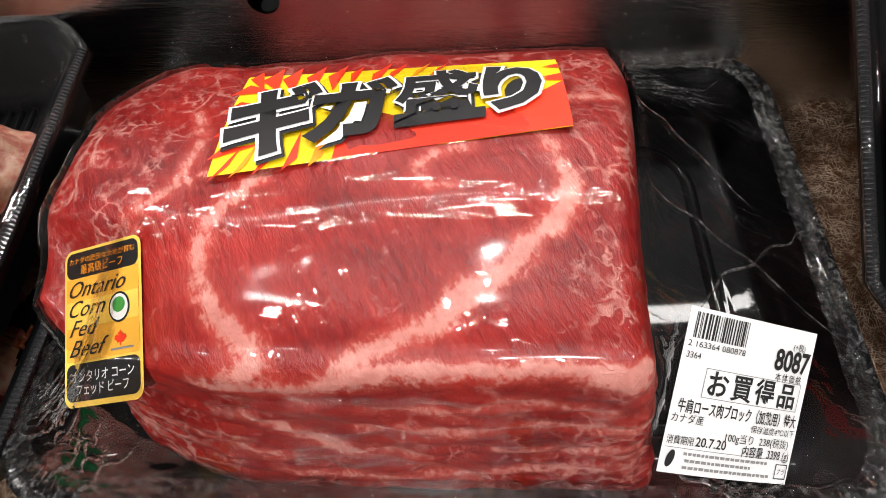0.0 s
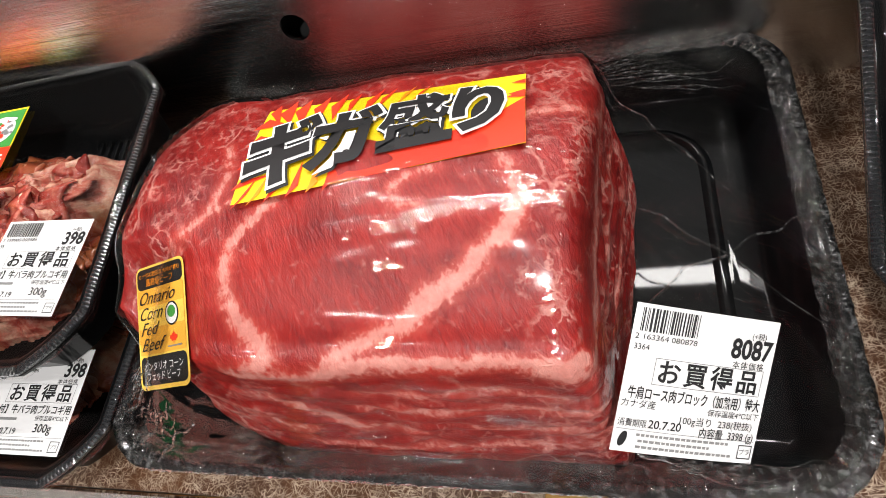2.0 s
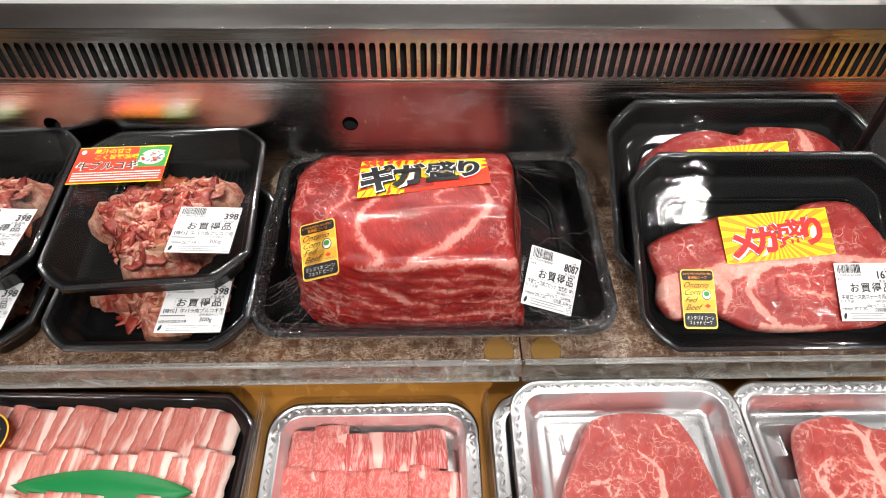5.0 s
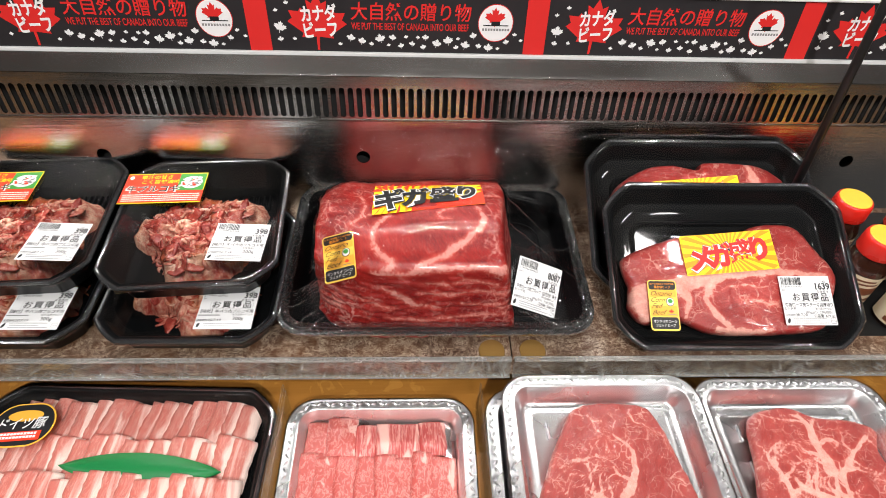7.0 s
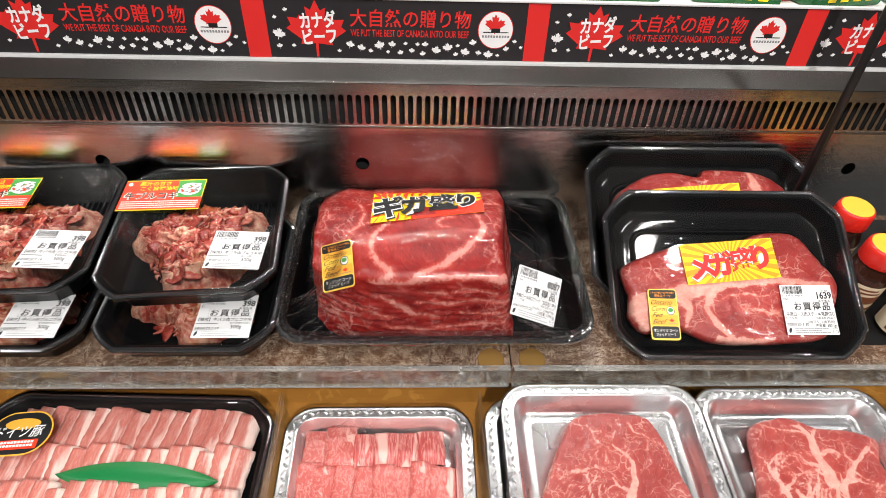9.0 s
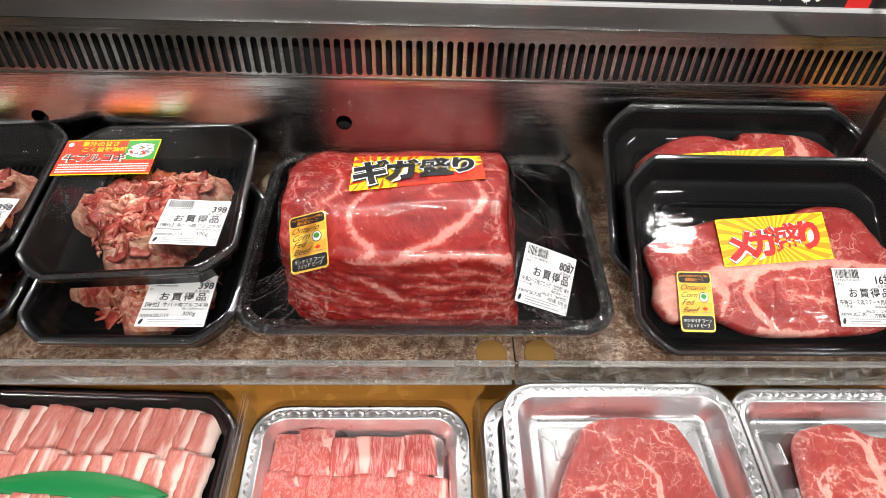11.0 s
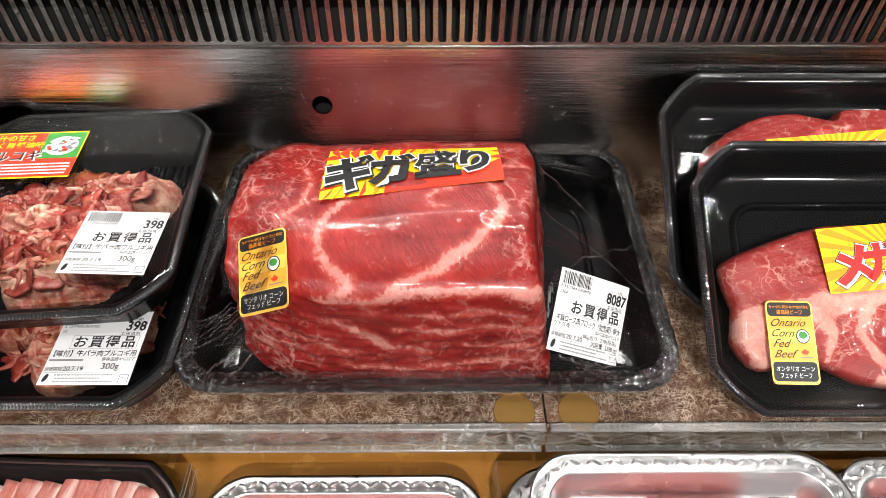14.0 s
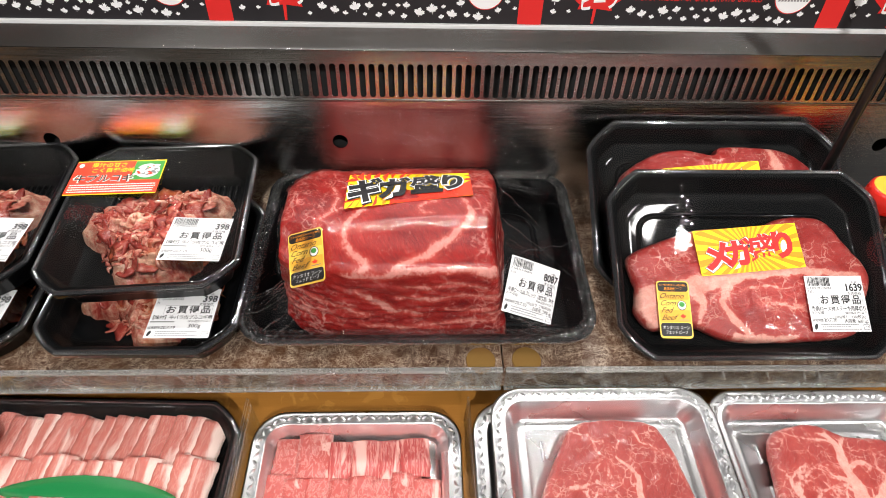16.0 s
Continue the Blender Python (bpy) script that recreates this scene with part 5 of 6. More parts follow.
def leaning(x, v0, w0, phi):
    """A pack whose lower rim edge lies at v0, w0 on the shelf and which leans back by phi."""
    hy, h = 0.111, 0.030
    s, c = math.sin(radians(phi)), math.cos(radians(phi))
    return SHELF @ pose(x, v0 + hy * c + h * s, w0 + hy * s - h * c, phi)


mega_pack(leaning(0.382, 0.002, 0.0178, 26), MEGA_OUT, MEGA_SEAMS, True, "marbled beef steak in black tray, leaning on another", 1.0)
mega_pack(leaning(0.372, 0.089, 0.0178, 29), [(x, y + 0.045) for x, y in BACK_OUT], [[(x, y + 0.045, w) for x, y, w in s] for s in BACK_SEAMS], False, "beef steak in black tray, leaning against the steel back", 4.0)

# ---------------------------------------------------------------- lower deck: aluminium trays and pork
def embossed(hx, hy, corner, z):
    """Small raised leaves along a tray's rim."""
    bm = bmesh.new()
    ring = outline(hx - 0.0065, hy - 0.0065, corner - 0.005, False, 10)
    pts = [Vector(p) for p in ring] + [Vector(ring[0])]
    gap, left, side = 0.0085, 0.0, 1
    for a, b in zip(pts, pts[1:]):
        d = (b - a).length
        while left < d:
            p = a.lerp(b, left / d)
            t = (b - a).normalized()
            n = Vector((-t.y, t.x, 0))
            turn = 0.6 * side
            ax, ay = t * math.cos(turn) + n * math.sin(turn), n * math.cos(turn) - t * math.sin(turn)
            top = bm.verts.new(p + Vector((0, 0, z + 0.0024)))
            base = [bm.verts.new(p + ax * 0.0042 * math.cos(q) + ay * 0.0019 * math.sin(q) + Vector((0, 0, z))) for q in (2 * math.pi * i / 8 for i in range(8))]
            for i in range(8):
                bm.faces.new((base[i], base[(i + 1) % 8], top))
            left += gap
            side = -side
        left -= d
    return bm


def alu_tray_mesh(hx, hy, h, corner):
    prof = [(0.034, 0.0), (0.024, 0.0), (0.020, 0.003), (0.0145, h - 0.003), (0.0128, h - 0.0012), (0.002, h - 0.0014), (0.0, h - 0.003), (-0.0008, h - 0.0015), (0.0008, h),
            (0.0020, h - 0.0008), (0.0120, h - 0.0008), (0.0134, h), (0.0150, h - 0.0008), (0.0168, h - 0.0050), (0.0180, h - 0.0055), (0.0230, 0.0048), (0.0270, 0.0022), (0.034, 0.0016), (0.036, 0.0030), (0.038, 0.0016)]
    return loft([outline(hx - i, hy - i, max(corner - i, 0.008), False, 10, z) for i, z in prof])


def alu_pack(name, m, hx, hy, label, contents):
    pack = thing(name, m, label, "meat pack", "aluminium trays of meat")
    h = 0.027
    tray = part("tray", alu_tray_mesh(hx, hy, h, 0.036), ALU, pack, "silver embossed aluminium tray", smooth=True)
    part("embossed_border", embossed(hx, hy, 0.036, h - 0.0008), ALU, tray)
    for sx in (-1, 1):
        for y in (hy - 0.060, hy - 0.105):
            part("floor_rib", slit_mesh([(sx * (hx - 0.054), y, 0.022, 0)]), ALU, tray, smooth=True)
    contents(pack)
    part("stretch_film", film_lid(hx, hy, h, 0.036, False, 0.0008), FILM, pack, "clear stretch film lid", smooth=True)
    return pack


def slice_mesh(w, l, thick, curve, seed, ragged=0.0022):
    nx, ny = 6, 14
    def point(u, v, s):
        x, y = (u - 0.5) * w, (v - 0.5) * l
        e = noise.noise(Vector((v * 5, seed, u * 2))) * ragged + 0.6 * ragged * noise.noise(Vector((v * 13, seed + 3, u)))
        z = curve * (1 - (2 * u - 1) ** 2) + 0.0012 * noise.noise(Vector((u * 2, v * 3, seed)))
        return (x + e, y + ragged * noise.noise(Vector((u * 6, seed + 9, v))), z + s)
    bm = bmesh.new()
    rows = {}
    for s in (0, 1):
        for j in range(ny + 1):
            for i in range(nx + 1):
                rows[s, i, j] = bm.verts.new(point(i / nx, j / ny, thick * s))
    for j in range(ny):
        for i in range(nx):
            bm.faces.new([rows[1, a, b] for a, b in ((i, j), (i + 1, j), (i + 1, j + 1), (i, j + 1))])
            bm.faces.new([rows[0, a, b] for a, b in ((i, j), (i, j + 1), (i + 1, j + 1), (i + 1, j))])
    for j in range(ny):
        bm.faces.new((rows[0, 0, j], rows[1, 0, j], rows[1, 0, j + 1], rows[0, 0, j + 1]))
        bm.faces.new((rows[0, nx, j], rows[0, nx, j + 1], rows[1, nx, j + 1], rows[1, nx, j]))
    for i in range(nx):
        bm.faces.new((rows[0, i, 0], rows[0, i + 1, 0], rows[1, i + 1, 0], rows[1, i, 0]))
        bm.faces.new((rows[0, i, ny], rows[1, i, ny], rows[1, i + 1, ny], rows[0, i + 1, ny]))
    return bm


def make_sliced(name, lean_a, lean_b, fat, bands, fine, edge=0.0, veined=0.55, share=0.52, soft_edge=0.05):
    """Sliced meat: long streaks of lean and fat, offset from slice to slice."""
    n = Nodes(name)
    info = n.add("ShaderNodeObjectInfo")
    mp = n.add("ShaderNodeMapping")
    n.tree.links.new(n.add("ShaderNodeTexCoord").outputs["Object"], mp.inputs[0])
    off = n.add("ShaderNodeCombineXYZ")
    n.tree.links.new(n.math("MULTIPLY", info.outputs["Random"], 40.0), off.inputs[0])
    n.tree.links.new(n.math("MULTIPLY", info.outputs["Random"], 17.0), off.inputs[1])
    n.tree.links.new(off.outputs[0], mp.inputs["Location"])
    mp.inputs["Scale"].default_value = bands
    streak = n.noise(1.0, 3, 0.55, mp.outputs[0], 0.5)
    if edge:
        # the rind side of each slice is fat, the other lean
        sep = n.add("ShaderNodeSeparateXYZ")
        n.tree.links.new(n.coords(), sep.inputs[0])
        streak = n.math("ADD", n.math("MULTIPLY", streak, 0.8), n.math("MULTIPLY", n.math("ADD", sep.outputs[0], 0.0085), edge))
    mp2 = n.add("ShaderNodeMapping")
    n.tree.links.new(mp.outputs[0], mp2.inputs[0])
    mp2.inputs["Scale"].default_value = fine
    small = n.noise(1.0, 5, 0.65, mp2.outputs[0], 0.8)
    vein = n.ramp(n.math("ABSOLUTE", n.math("SUBTRACT", small, 0.5)), (0.010, 1.0), (0.045, 0.0))
    lean = n.mix(n.noise(180, 4), lean_a, lean_b)
    col = n.mix(n.math("MULTIPLY", vein, veined), lean, fat)
    col = n.mix(n.ramp(streak, (share, 0.0), (share + soft_edge, 1.0)), col, fat)
    n.set(Base_Color=col, Roughness=0.32, Subsurface_Weight=0.08, Subsurface_Radius=(0.006, 0.002, 0.0015))
    n.bump(n.math("ADD", small, n.noise(600, 3)), 0.3, 0.0006)
    return n.mat


PORK = make_sliced("pork_belly", (0.48, 0.12, 0.10), (0.62, 0.23, 0.18), (0.84, 0.64, 0.57), (75, 10, 40), (3, 4, 3), 15.0, 0.22, 0.46, 0.13)
BEEF_SLICE = make_sliced("sliced_beef", (0.44, 0.075, 0.068), (0.56, 0.14, 0.12), (0.78, 0.49, 0.43), (60, 30, 40), (2.6, 3.0, 3), 5.0, 0.45, 0.55)
DARK_SLICE = make_sliced("dark_sliced_beef", (0.42, 0.060, 0.060), (0.55, 0.11, 0.10), (0.82, 0.50, 0.44), (34, 8, 20), (9, 3, 6))


def slice_row(pack, mat, xs, y, l, w, z0, lean, seed, turn=0.0, rise=0.0, name="meat_slice"):
    """A row of slices, each lapping over the one before."""
    rng = random.Random(seed)
    for k, x in enumerate(xs):
        bm = slice_mesh(w * rng.uniform(0.92, 1.08), l * rng.uniform(0.94, 1.04), 0.0022, 0.0035, seed * 10 + k)
        part(name, bm, mat, pack, "", pose(x, y + rng.uniform(-0.005, 0.005), z0 + rng.uniform(0, 0.0025), rise, lean, turn + rng.uniform(-4, 4)), smooth=True)


def sliced_beef(pack):
    slice_row(pack, BEEF_SLICE, (-0.070,), 0.086, 0.050, 0.048, 0.007, 2, 31)
    slice_row(pack, BEEF_SLICE, (-0.047,), 0.084, 0.048, 0.040, 0.010, 4, 36)
    slice_row(pack, DARK_SLICE, (-0.016, 0.012, 0.040, 0.064), 0.084, 0.046, 0.036, 0.008, 5, 32)
    slice_row(pack, BEEF_SLICE, (-0.078, -0.060, -0.036, -0.012, 0.012, 0.032, 0.054, 0.076), 0.028, 0.075, 0.034, 0.010, 7, 33)
    slice_row(pack, BEEF_SLICE, (-0.072, -0.050, -0.026, -0.002, 0.022, 0.046, 0.070), -0.048, 0.075, 0.034, 0.011, 7, 34)


def branching(x, y, heading, length, width, rng, depth=2):
    """A crooked seam of fat with finer branches, as polylines."""
    line, out = [(x, y, width)], []
    steps = max(3, int(length / 0.009))
    for i in range(steps):
        heading += rng.gauss(0, 0.30)
        x, y = x + length / steps * math.cos(heading), y + length / steps * math.sin(heading)
        line.append((x, y, width * (1 - 0.85 * (i + 1) / steps)))
        if depth and rng.random() < 0.62:
            out += branching(x, y, heading + rng.choice((-1, 1)) * rng.uniform(0.6, 1.2), length * rng.uniform(0.30, 0.55), line[-1][2] * 0.62, rng, depth - 1)
    return [line] + out


def marbling(seed, trunks):
    rng = random.Random(seed)
    return [line for x, y, heading, length, width in trunks for line in branching(x, y, heading, length, width, rng)]


STEAK_A = [(-0.030, 0.090), (0.004, 0.097), (0.044, 0.092), (0.058, 0.070), (0.066, 0.030), (0.074, -0.020), (0.060, -0.070), (0.010, -0.095), (-0.050, -0.080), (-0.082, -0.030), (-0.066, 0.024), (-0.048, 0.062)]
SEAMS_A = marbling(3, ((-0.004, -0.080, 1.6, 0.085, 0.0085), (0.000, -0.010, 0.8, 0.085, 0.0050), (-0.004, -0.020, 2.4, 0.080, 0.0028), (0.046, -0.080, 1.5, 0.120, 0.0040), (-0.055, -0.040, 1.2, 0.090, 0.0014), (-0.020, 0.085, -1.2, 0.060, 0.0012), (0.030, 0.085, -1.9, 0.050, 0.0012), (-0.045, 0.030, 0.2, 0.060, 0.0012)))
STEAK_B = [(-0.050, 0.078), (-0.028, 0.092), (0.000, 0.094), (0.024, 0.082), (0.060, 0.078), (0.082, 0.066), (0.074, 0.040), (0.080, 0.000), (0.084, -0.050), (0.050, -0.095), (-0.020, -0.100), (-0.070, -0.080), (-0.072, -0.020), (-0.060, 0.030)]
SEAMS_B = marbling(9, ((0.000, -0.085, 1.5, 0.120, 0.0125), (0.012, 0.020, 1.5, 0.080, 0.0075), (-0.046, -0.060, 1.5, 0.120, 0.0065), (0.040, -0.040, 1.7, 0.090, 0.0045), (0.020, 0.010, 0.7, 0.080, 0.0045), (-0.050, 0.010, 0.9, 0.060, 0.0020), (0.066, -0.080, 1.5, 0.080, 0.0025), (-0.020, -0.030, 2.2, 0.050, 0.0020)))


def steak_contents(out, seams, seed):
    def fill(pack):
        part("beef_steak", slab([(1.12 * x, 1.06 * y) for x, y in out], 0.017, seams, seed=seed, bulge=0.002), PALE_STEAK, pack, "marbled raw beef steak").location = (0, 0, 0.0042)
    return fill


HY = 0.135
alu_pack("sliced_beef_pack", LOWER @ pose(-0.066, -0.004 - HY, 0.0005), 0.1150, HY, "silver tray of sliced beef on the golden deck", sliced_beef)


def empty(pack):
    return None


alu_pack("steak_tray", LOWER @ pose(0.186, -0.012 - HY, 0.0005), 0.118, HY, "silver steak tray beneath others in a stack", empty)
alu_pack("steak_tray", LOWER @ pose(0.180, -0.008 - HY, 0.0285), 0.118, HY, "silver steak tray in the middle of a stack", empty)
alu_pack("steak_tray", LOWER @ pose(0.198, -0.006 - HY, 0.0565), 0.119, HY, "silver tray with one marbled steak, on a stack", steak_contents(STEAK_A, SEAMS_A, 2.0))
for w in (0.0005, 0.0285):
    alu_pack("steak_tray", LOWER @ pose(0.424, -0.010 - HY, w), 0.114, HY, "silver steak tray beneath another in a stack", empty)
alu_pack("steak_tray", LOWER @ pose(0.4290, -0.0085 - HY, 0.0505), 0.117, HY, "silver tray with a fatty marbled steak", steak_contents(STEAK_B, SEAMS_B, 6.0))
alu_pack("steak_tray", LOWER @ pose(0.672, -0.030 - HY, 0.0285), 0.117, HY, "silver steak tray at the end of the row", steak_contents(STEAK_A, SEAMS_A, 8.0))


def green_sheet():
    """A leaf-shaped plastic sheet, bent a little."""
    def p(u, v):
        x = (u - 0.5) * 0.186
        half = 0.0205 * math.sin(math.pi * min(1, max(0, u))) ** 0.75 + 0.0001
        return (x, (v - 0.5) * 2 * half * 0.9, 0.0030 * math.sin(math.pi * v) + 0.0010 * math.sin(6 * u))
    return sheet(40, 8, p)


def make_green():
    n = Nodes("green_leaf_sheet")
    veins = n.noise(1.0, 3, 0.5, n.coords((6, 900, 6)))
    n.set(Base_Color=n.mix(veins, (0.006, 0.16, 0.045), (0.018, 0.26, 0.075)), Roughness=0.28)
    n.bump(veins, 0.2, 0.0004)
    return n.mat


def pork_pack():
    pack = thing("pork_belly_pack", LOWER @ pose(-0.3705, -0.1085, 0.0005, 0, 0, -2.0), "black tray of sliced pork belly with a green leaf sheet", "meat pack")
    hx, hy, h, c = 0.174, 0.118, 0.038, 0.036
    tray = part("tray", tray_mesh(hx, hy, h, c, True, 0.022, 0.008), BLACK, pack, "black plastic tray with cut corners", smooth=True)
    part("crimped_rim", crimped_rim(hx, hy, h, c, True), RIM_BLACK, tray)
    slice_row(pack, PORK, [-0.128 + 0.0165 * k for k in range(17)], 0.073, 0.064, 0.026, 0.016, 17, 41, -6, 4)
    slice_row(pack, PORK, [-0.138 + 0.0185 * k for k in range(16)], 0.026, 0.058, 0.027, 0.021, 17, 42, -2, 5)
    slice_row(pack, PORK, [-0.138 + 0.0185 * k for k in range(16)], -0.024, 0.060, 0.027, 0.0285, 17, 43, 2, 3)
    slice_row(pack, PORK, [-0.138 + 0.0185 * k for k in range(16)], -0.074, 0.050, 0.027, 0.016, 9, 44, 2, 5)
    part("leaf_sheet", green_sheet(), make_green(), pack, "green leaf-shaped plastic sheet", pose(0.032, 0.0150, 0.0325, 4, 0, -1), smooth=True)
    part("stretch_film", film_lid(hx, hy, h + 0.002, c), FILM, pack, "clear stretch film lid", smooth=True)
    w0 = flat(pose(-0.1185, 0.0605, h + 0.0042, 0, 0, 6))
    w = lambda x, y, lift: w0(0.93 * x, 0.96 * y, lift)
    lb = Label(pack, "oval_sticker", 0.078, 0.058, w, GOLD, "black oval sticker with gold rim and white writing", corner=0.0289)
    oval = [(0.039 * math.cos(a), 0.029 * math.sin(a)) for a in (2 * math.pi * i / 40 for i in range(40))]
    lb.shape("black_oval", [(x, y) for x, y, _ in outline(0.0370, 0.0270, 0.0268)], INK, 0.0003)
    lb.shape("gold_shape", [(0.55 * x, 0.012 + 0.26 * y) for x, y in oval], GOLD, 0.0005)
    lb.bars("red_band", [(-0.026, -0.021, 0.026, -0.009)], RED, 0.0005)
    lb.text("ドイツ豚", 0.0170, 0, 0.0015, PRINT_WHITE, bold=0.010, lift=0.0008, shear=0.2, width=0.058)
    lb.bars("small_print", [(-0.022 + 0.004 * k, -0.0135 - 0.0045 * r, -0.019 + 0.004 * k, -0.0105 - 0.0045 * r) for k in range(11) for r in (0, 1)], PRINT_WHITE, 0.0007)
    return pack


pork_pack()
for x, turn in ((-0.1845, 0), (0.0570, 1.5)):
    d = tagged(part("acrylic_divider", box(-0.0011, 0.0011, -0.34, -0.006, 0.0005, 0.068, 0.0005), ACRYLIC, None), "clear upright acrylic divider between the trays", "divider", "dividers on the deck")
    d.matrix_world = LOWER @ pose(x, 0.0, 0.0, 0, 0, turn)

# ---------------------------------------------------------------- banner, rod, bottles, packs above
BZ0, BZ1, PERIOD, FIRST = 0.2845, 0.3590, 0.3570, -0.2395
BANNER = plain("banner_black", (0.018, 0.016, 0.018), 0.42, grain=0.3, scale=40)
SMALL_LEAVES = [(190, 58, 14), (128, 98, 13), (140, 188, 36), (135, 253, 18), (215, 250, 13), (470, 275, 13), (533, 240, 25), (595, 257, 24), (648, 272, 15), (700, 242, 30), (770, 235, 22), (747, 277, 12), (818, 280, 18), (847, 230, 13), (882, 268, 18), (915, 232, 13),
                (958, 232, 20), (945, 285, 18), (1022, 265, 28), (1088, 248, 30), (1145, 236, 13), (1135, 285, 16), (1187, 272, 28), (1232, 218, 22), (1265, 275, 18), (1322, 284, 28), (1377, 287, 12), (1423, 250, 18), (1468, 208, 14), (1508, 240, 12)]


def banner():
    m = Matrix(((1, 0, 0, 0), (0, 0, -1, BY), (0, 1, 0, (BZ0 + BZ1) / 2), (0, 0, 0, 1)))
    root = thing("shelf_banner", pose(0, 0, 0), "black printed banner with red maple leaves on the shelf front", "banner")
    H = BZ1 - BZ0
    lb = Label(root, "banner_sheet", X1 - X0, H, flat(m), BANNER, "black banner sheet")
    k = H / 318
    rng = random.Random(5)
    for rep in range(-2, 4):
        o = FIRST + PERIOD * rep
        lb.bars("red_stripe", [(o, -H / 2, o + 0.028, H / 2)], DEEP_RED, 0.0004)
        X = lambda px: o + 0.028 + (px - 80) * 0.0002274
        Y = lambda py: (158 - py) * k
        lb.shape("red_leaf", leaf_points(X(350), -0.0028, 0.0385, -2), DEEP_RED, 0.0004)
        lb.text("カナダ", 0.0215, X(362), Y(108), PRINT_WHITE, bold=0.035, width=0.046, lift=0.0008, turn=4)
        lb.text("ビーフ", 0.0215, X(366), Y(195), PRINT_WHITE, bold=0.035, width=0.043, lift=0.0008, turn=4)
        lb.text("大自然の贈り物", 0.0235, X(877), Y(94), DEEP_RED, bold=0.012, width=0.1535, lift=0.0004, shear=0.05)
        lb.text("WE PUT THE BEST OF CANADA INTO OUR BEEF", 0.0125, X(872), Y(174), DEEP_RED, bold=0.012, width=0.1510, lift=0.0004)
        for px, py, s in SMALL_LEAVES:
            lb.shape("white_leaf", leaf_points(X(px), Y(py), s * 0.000235, rng.uniform(-15, 15)), PRINT_WHITE, 0.0004)
        ring = [(X(1355) + 0.0228 * math.cos(a), Y(146) + 0.0240 * math.sin(a)) for a in (2 * math.pi * i / 40 for i in range(40))]
        lb.shape("round_mark", ring, DEEP_RED, 0.0004)
        lb.shape("round_mark", [(X(1355) + 0.96 * (x - X(1355)), Y(146) + 0.96 * (y - Y(146))) for x, y in ring], PRINT_WHITE, 0.0006)
        lb.shape("leaf_mark", leaf_points(X(1350), Y(118), 0.0135), DEEP_RED, 0.0008)
        lb.bars("mark_line", [(X(1285), Y(160), X(1428), Y(155)), (X(1330), Y(156), X(1380), Y(136))], INK, 0.0010)
        lb.bars("small_print", [(X(1280 + 16 * q), Y(187), X(1291 + 16 * q), Y(174)) for q in range(10)], GREY_INK, 0.0008)
    rail = thing("banner_rail", pose(0, 0, 0), "pale plastic price rail holding the banner", "price rail")
    PALE = plain("pale_rail_plastic", (0.62, 0.62, 0.62), 0.3, scale=20)
    part("rail_bottom", box(X0, X1, BY - 0.0045, BY + 0.003, BZ0 - 0.0048, BZ0 - 0.0004, 0.0008), PALE, rail)
    part("rail_back", box(X0, X1, BY + 0.0005, BY + 0.0035, BZ0 - 0.0004, BZ1 + 0.0004), PALE, rail)
    part("rail_top", box(X0, X1, BY - 0.0030, BY + 0.0035, BZ1 + 0.0004, BZ1 + 0.0036, 0.0008), PALE, rail, "glossy clear upper edge")


banner()

ROD = plain("black_rod", (0.010, 0.010, 0.010), 0.35)
bm = bmesh.new()
bmesh.ops.create_cone(bm, cap_ends=True, segments=20, radius1=0.0055, radius2=0.0055, depth=0.62)
rod = tagged(part("black_rod", bm, ROD, None, smooth=True), "slim upright black rod in front of the steel back", "rod")
rod.matrix_world = pose(0.499, 0.250, 0.0435 + 0.31)

GLASS_DARK = plain("dark_sauce_bottle", (0.030, 0.010, 0.006), 0.12, scale=20, Coat_Weight=0.5)
CREAM = plain("cream_label", (0.72, 0.60, 0.42), 0.45, grain=0.08)
BROWN_PRINT = plain("brown_print", (0.16, 0.045, 0.015), 0.45)
CAP_RED = plain("red_cap", (0.62, 0.020, 0.012), 0.28)
CAP_YELLOW = plain("yellow_cap_top", (0.80, 0.50, 0.05), 0.35)


def turned(profile, segments=36):
    rings = [[(r * math.cos(a), r * math.sin(a), z) for a in (2 * math.pi * i / segments for i in range(segments))] for r, z in profile]
    return loft(rings)


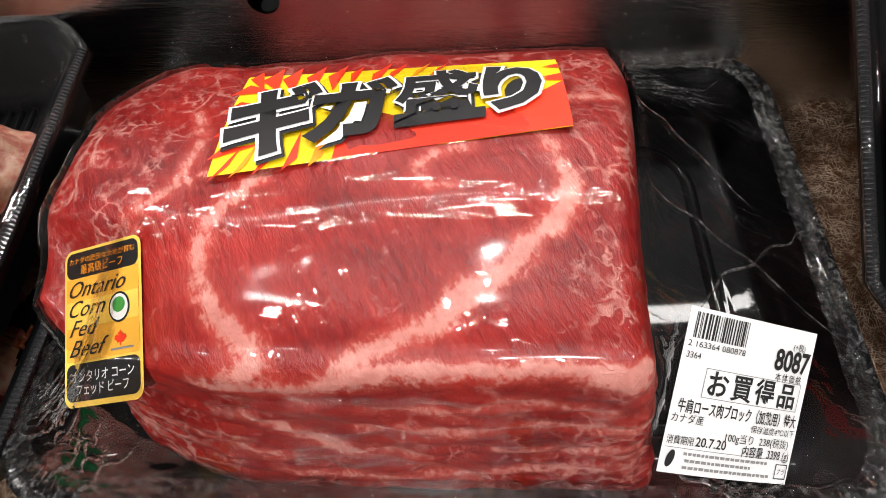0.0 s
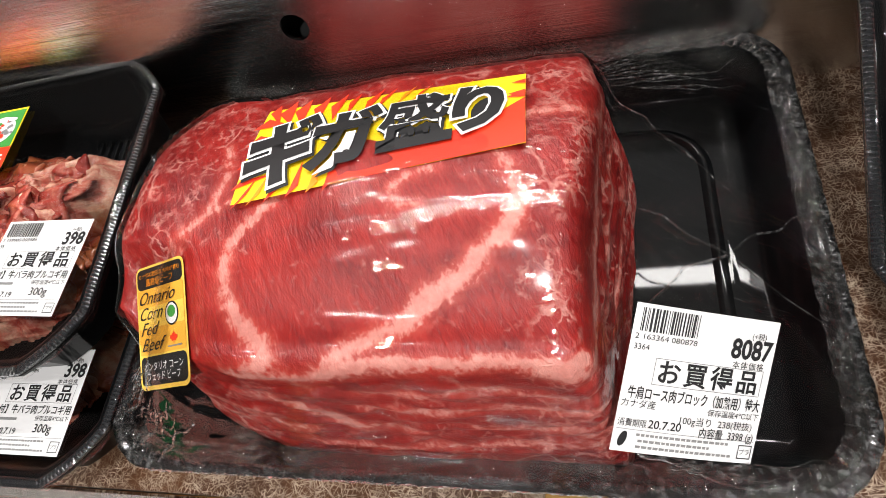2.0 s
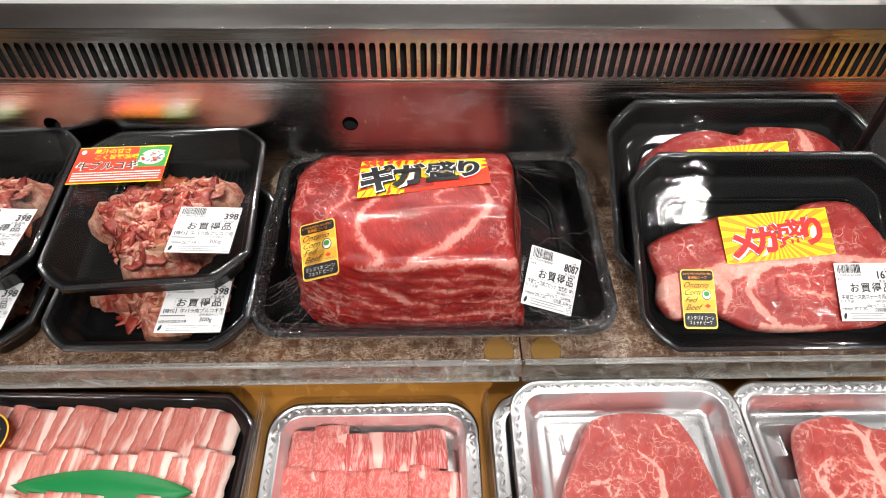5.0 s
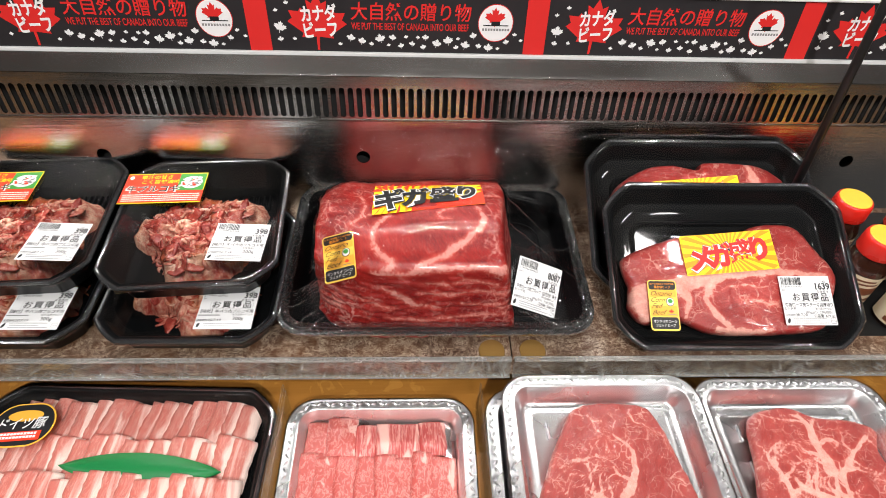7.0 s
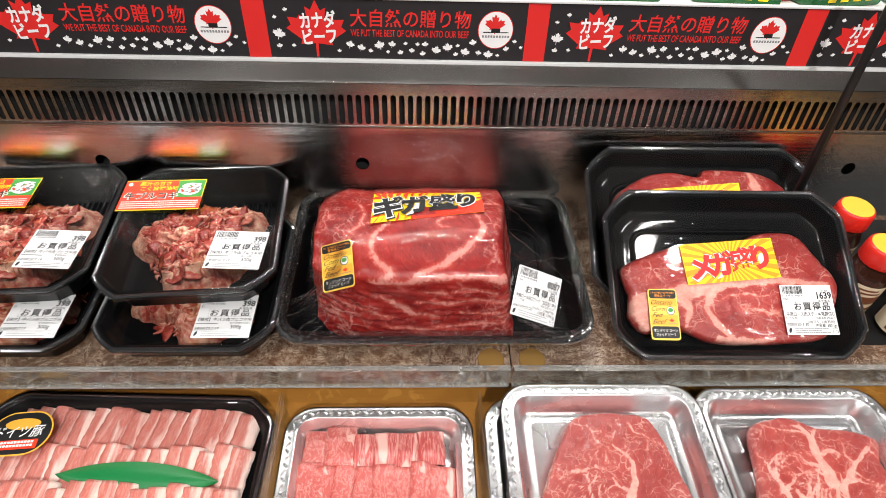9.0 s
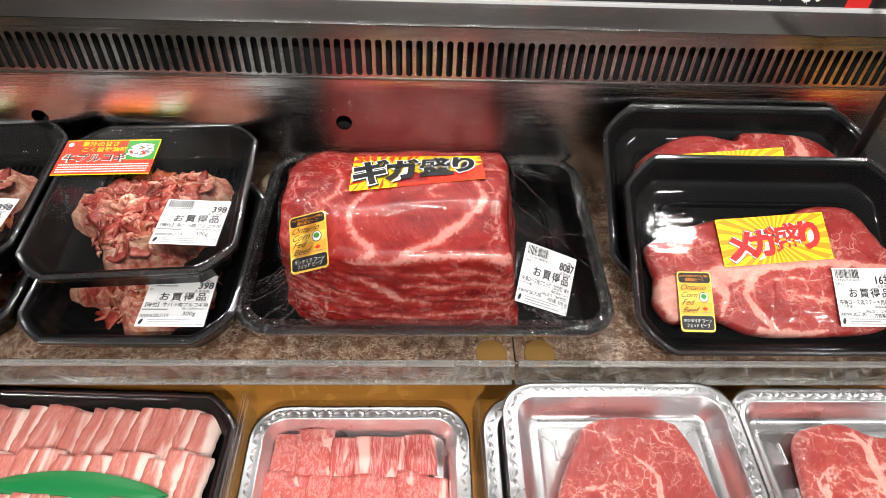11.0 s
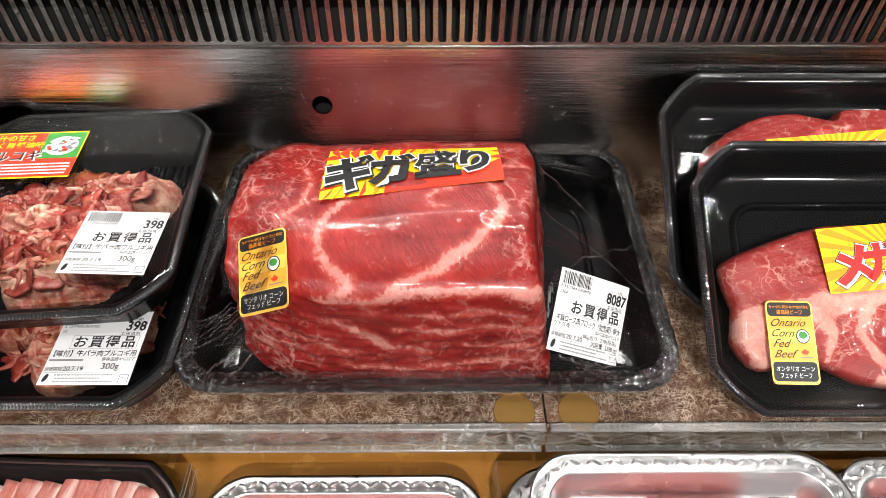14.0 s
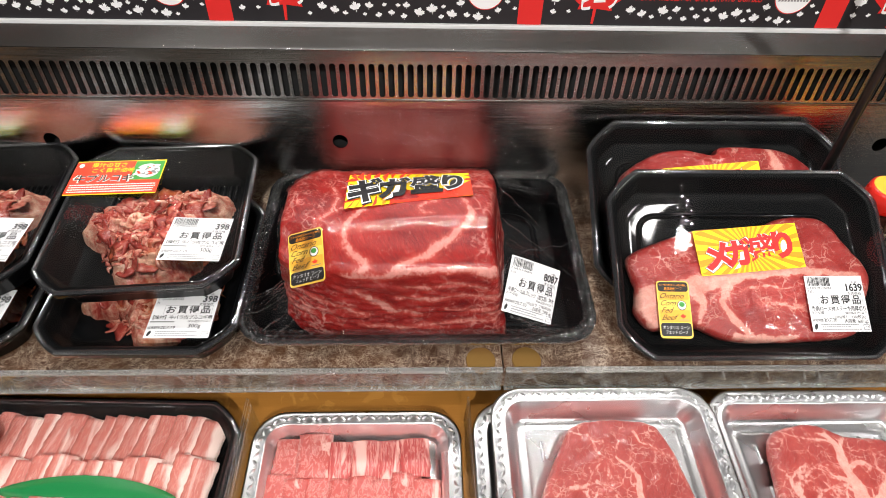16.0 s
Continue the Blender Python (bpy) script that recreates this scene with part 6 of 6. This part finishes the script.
def sauce_bottle(m):
    b = thing("sauce_bottle", m, "dark sauce bottle with red cap and cream label", "bottle", "sauce bottles")
    part("bottle_body", turned([(0.024, 0), (0.027, 0.003), (0.0275, 0.050), (0.0270, 0.062), (0.0225, 0.076), (0.0205, 0.080), (0.0200, 0.086)]), GLASS_DARK, b, smooth=True)
    cap = part("cap", turned([(0.0232, 0.083), (0.0242, 0.085), (0.0236, 0.104), (0.0225, 0.1085), (0.0205, 0.1095)]), CAP_RED, b, "ribbed red plastic cap", smooth=True)
    part("cap_top", turned([(0.0205, 0.1092), (0.0200, 0.1104), (0.0185, 0.1102)]), CAP_YELLOW, cap, "yellow disc on the cap", smooth=True)
    bm = bmesh.new()
    sheet(30, 1, lambda u, v: (0.0279 * math.sin(3.6 * (u - 0.5)), -0.0279 * math.cos(3.6 * (u - 0.5)), 0.008 + 0.050 * v), bm)
    label = part("bottle_label", bm, CREAM, b, "cream printed label", smooth=True)
    bm = bmesh.new()
    for z0, z1, a0, a1 in ((0.026, 0.040, -0.9, 0.9), (0.044, 0.047, -0.7, 0.7), (0.012, 0.019, -1.0, 1.0), (0.050, 0.053, -0.5, 0.5)):
        sheet(14, 1, lambda u, v: (0.0282 * math.sin(a0 + (a1 - a0) * u), -0.0282 * math.cos(a0 + (a1 - a0) * u), z0 + (z1 - z0) * v), bm)
    part("label_print", bm, BROWN_PRINT, label, smooth=True)
    return b


first = sauce_bottle(SHELF @ pose(0.562, 0.178, 0.0003, 0, 0, 10))
for x, v, turn in ((0.566, 0.108, -20), (0.626, 0.150, 30), (0.612, 0.062, -15), (0.672, 0.110, 5)):
    copy_thing(first, SHELF @ pose(x, v, 0.0003, 0, 0, turn))

# an added black sheet: it keeps the steel's reflection dark right of the rod
REFLECTION_BLACK = plain("reflection_black", (0.010, 0.010, 0.010), 0.5, Specular_IOR_Level=0.2)
mat = tagged(part("reflection_darkener", box(-0.31, 0.31, -0.118, 0.118, 0.0, 0.0002, 0.00008), REFLECTION_BLACK, None), "thin black sheet under the sauce bottles, added to darken the back panel reflection", "mat")
mat.matrix_world = SHELF @ pose(0.852, 0.152, 0.00005)

GREEN_PACK = plain("green_pack", (0.015, 0.10, 0.03), 0.25, grain=0.4, scale=50)
PINK_PACK = plain("red_pack", (0.45, 0.03, 0.03), 0.3, grain=0.5, scale=60)


def carton(m, mat, label):
    c = thing("small_pack", m, label, "food pack", "packs on the upper shelf")
    part("pack_body", box(-0.055, 0.055, -0.03, 0.03, 0, 0.030, 0.004), mat, c, smooth=False)
    bm = bmesh.new()
    for k in range(4):
        box(-0.034 + 0.02 * k, -0.022 + 0.02 * k, -0.0308, -0.0302, 0.008, 0.022, bm=bm)
    part("print_bars", bm, YELLOW, c)
    return c


base = carton(pose(0.235, 0.400, 0.3548, 0, 0, 8), GREEN_PACK, "small dark green pack lying on the upper shelf")
for x, turn in ((0.395, -12), (0.53, 14), (0.66, -8), (-0.95, 5), (0.95, 10)):
    copy_thing(base, pose(x, 0.402, 0.3548, 0, 0, turn))
carton(pose(0.465, 0.425, 0.3548, 0, 0, 20), PINK_PACK, "small red pack lying on the upper shelf")

# ---------------------------------------------------------------- the shop round the case
setting("shop_floor", box(-4, 4, -5, 1.2, -0.90, -0.86), plain("shop_floor_vinyl", (0.26, 0.24, 0.21), 0.35, scale=3), "pale vinyl shop floor", "floor")
setting("ceiling", box(-4, 4, -5, 1.2, 1.90, 1.95), plain("ceiling_board", (0.20, 0.18, 0.16), 0.7, scale=3), "dim shop ceiling", "ceiling")
setting("wall_far", box(-4, 4, -5.1, -5.0, -0.9, 1.95), plain("shop_wall", (0.22, 0.19, 0.16), 0.6, scale=2), "beige far wall of the shop", "wall")
for name, xa in (("wall_left", -4.1), ("wall_right", 4.0)):
    setting(name, box(xa, xa + 0.1, -5, 1.2, -0.9, 1.95), plain("shop_wall", (0.22, 0.19, 0.16), 0.6, scale=2), "beige side wall of the shop", "wall")
setting("wall_behind", box(-4, 4, 1.2, 1.3, -0.9, 1.95), plain("dim_wall", (0.16, 0.14, 0.12), 0.6, scale=2), "dim wall behind the case", "wall")

# plain body and ends of the refrigerated case
CASE_GREY = plain("case_body_grey", (0.10, 0.098, 0.092), 0.4, scale=8)
setting("case_base", box(X0, X1, -0.33, 0.90, -0.86, -0.235, 0.004), CASE_GREY, "dark grey body of the case on the shop floor", "case body")
for xa in (X0 - 0.034, X1 + 0.004):
    setting("case_end", box(xa, xa + 0.03, -0.36, 0.94, -0.86, 0.36, 0.004), CASE_GREY, "dark grey end panel of the case", "case end")
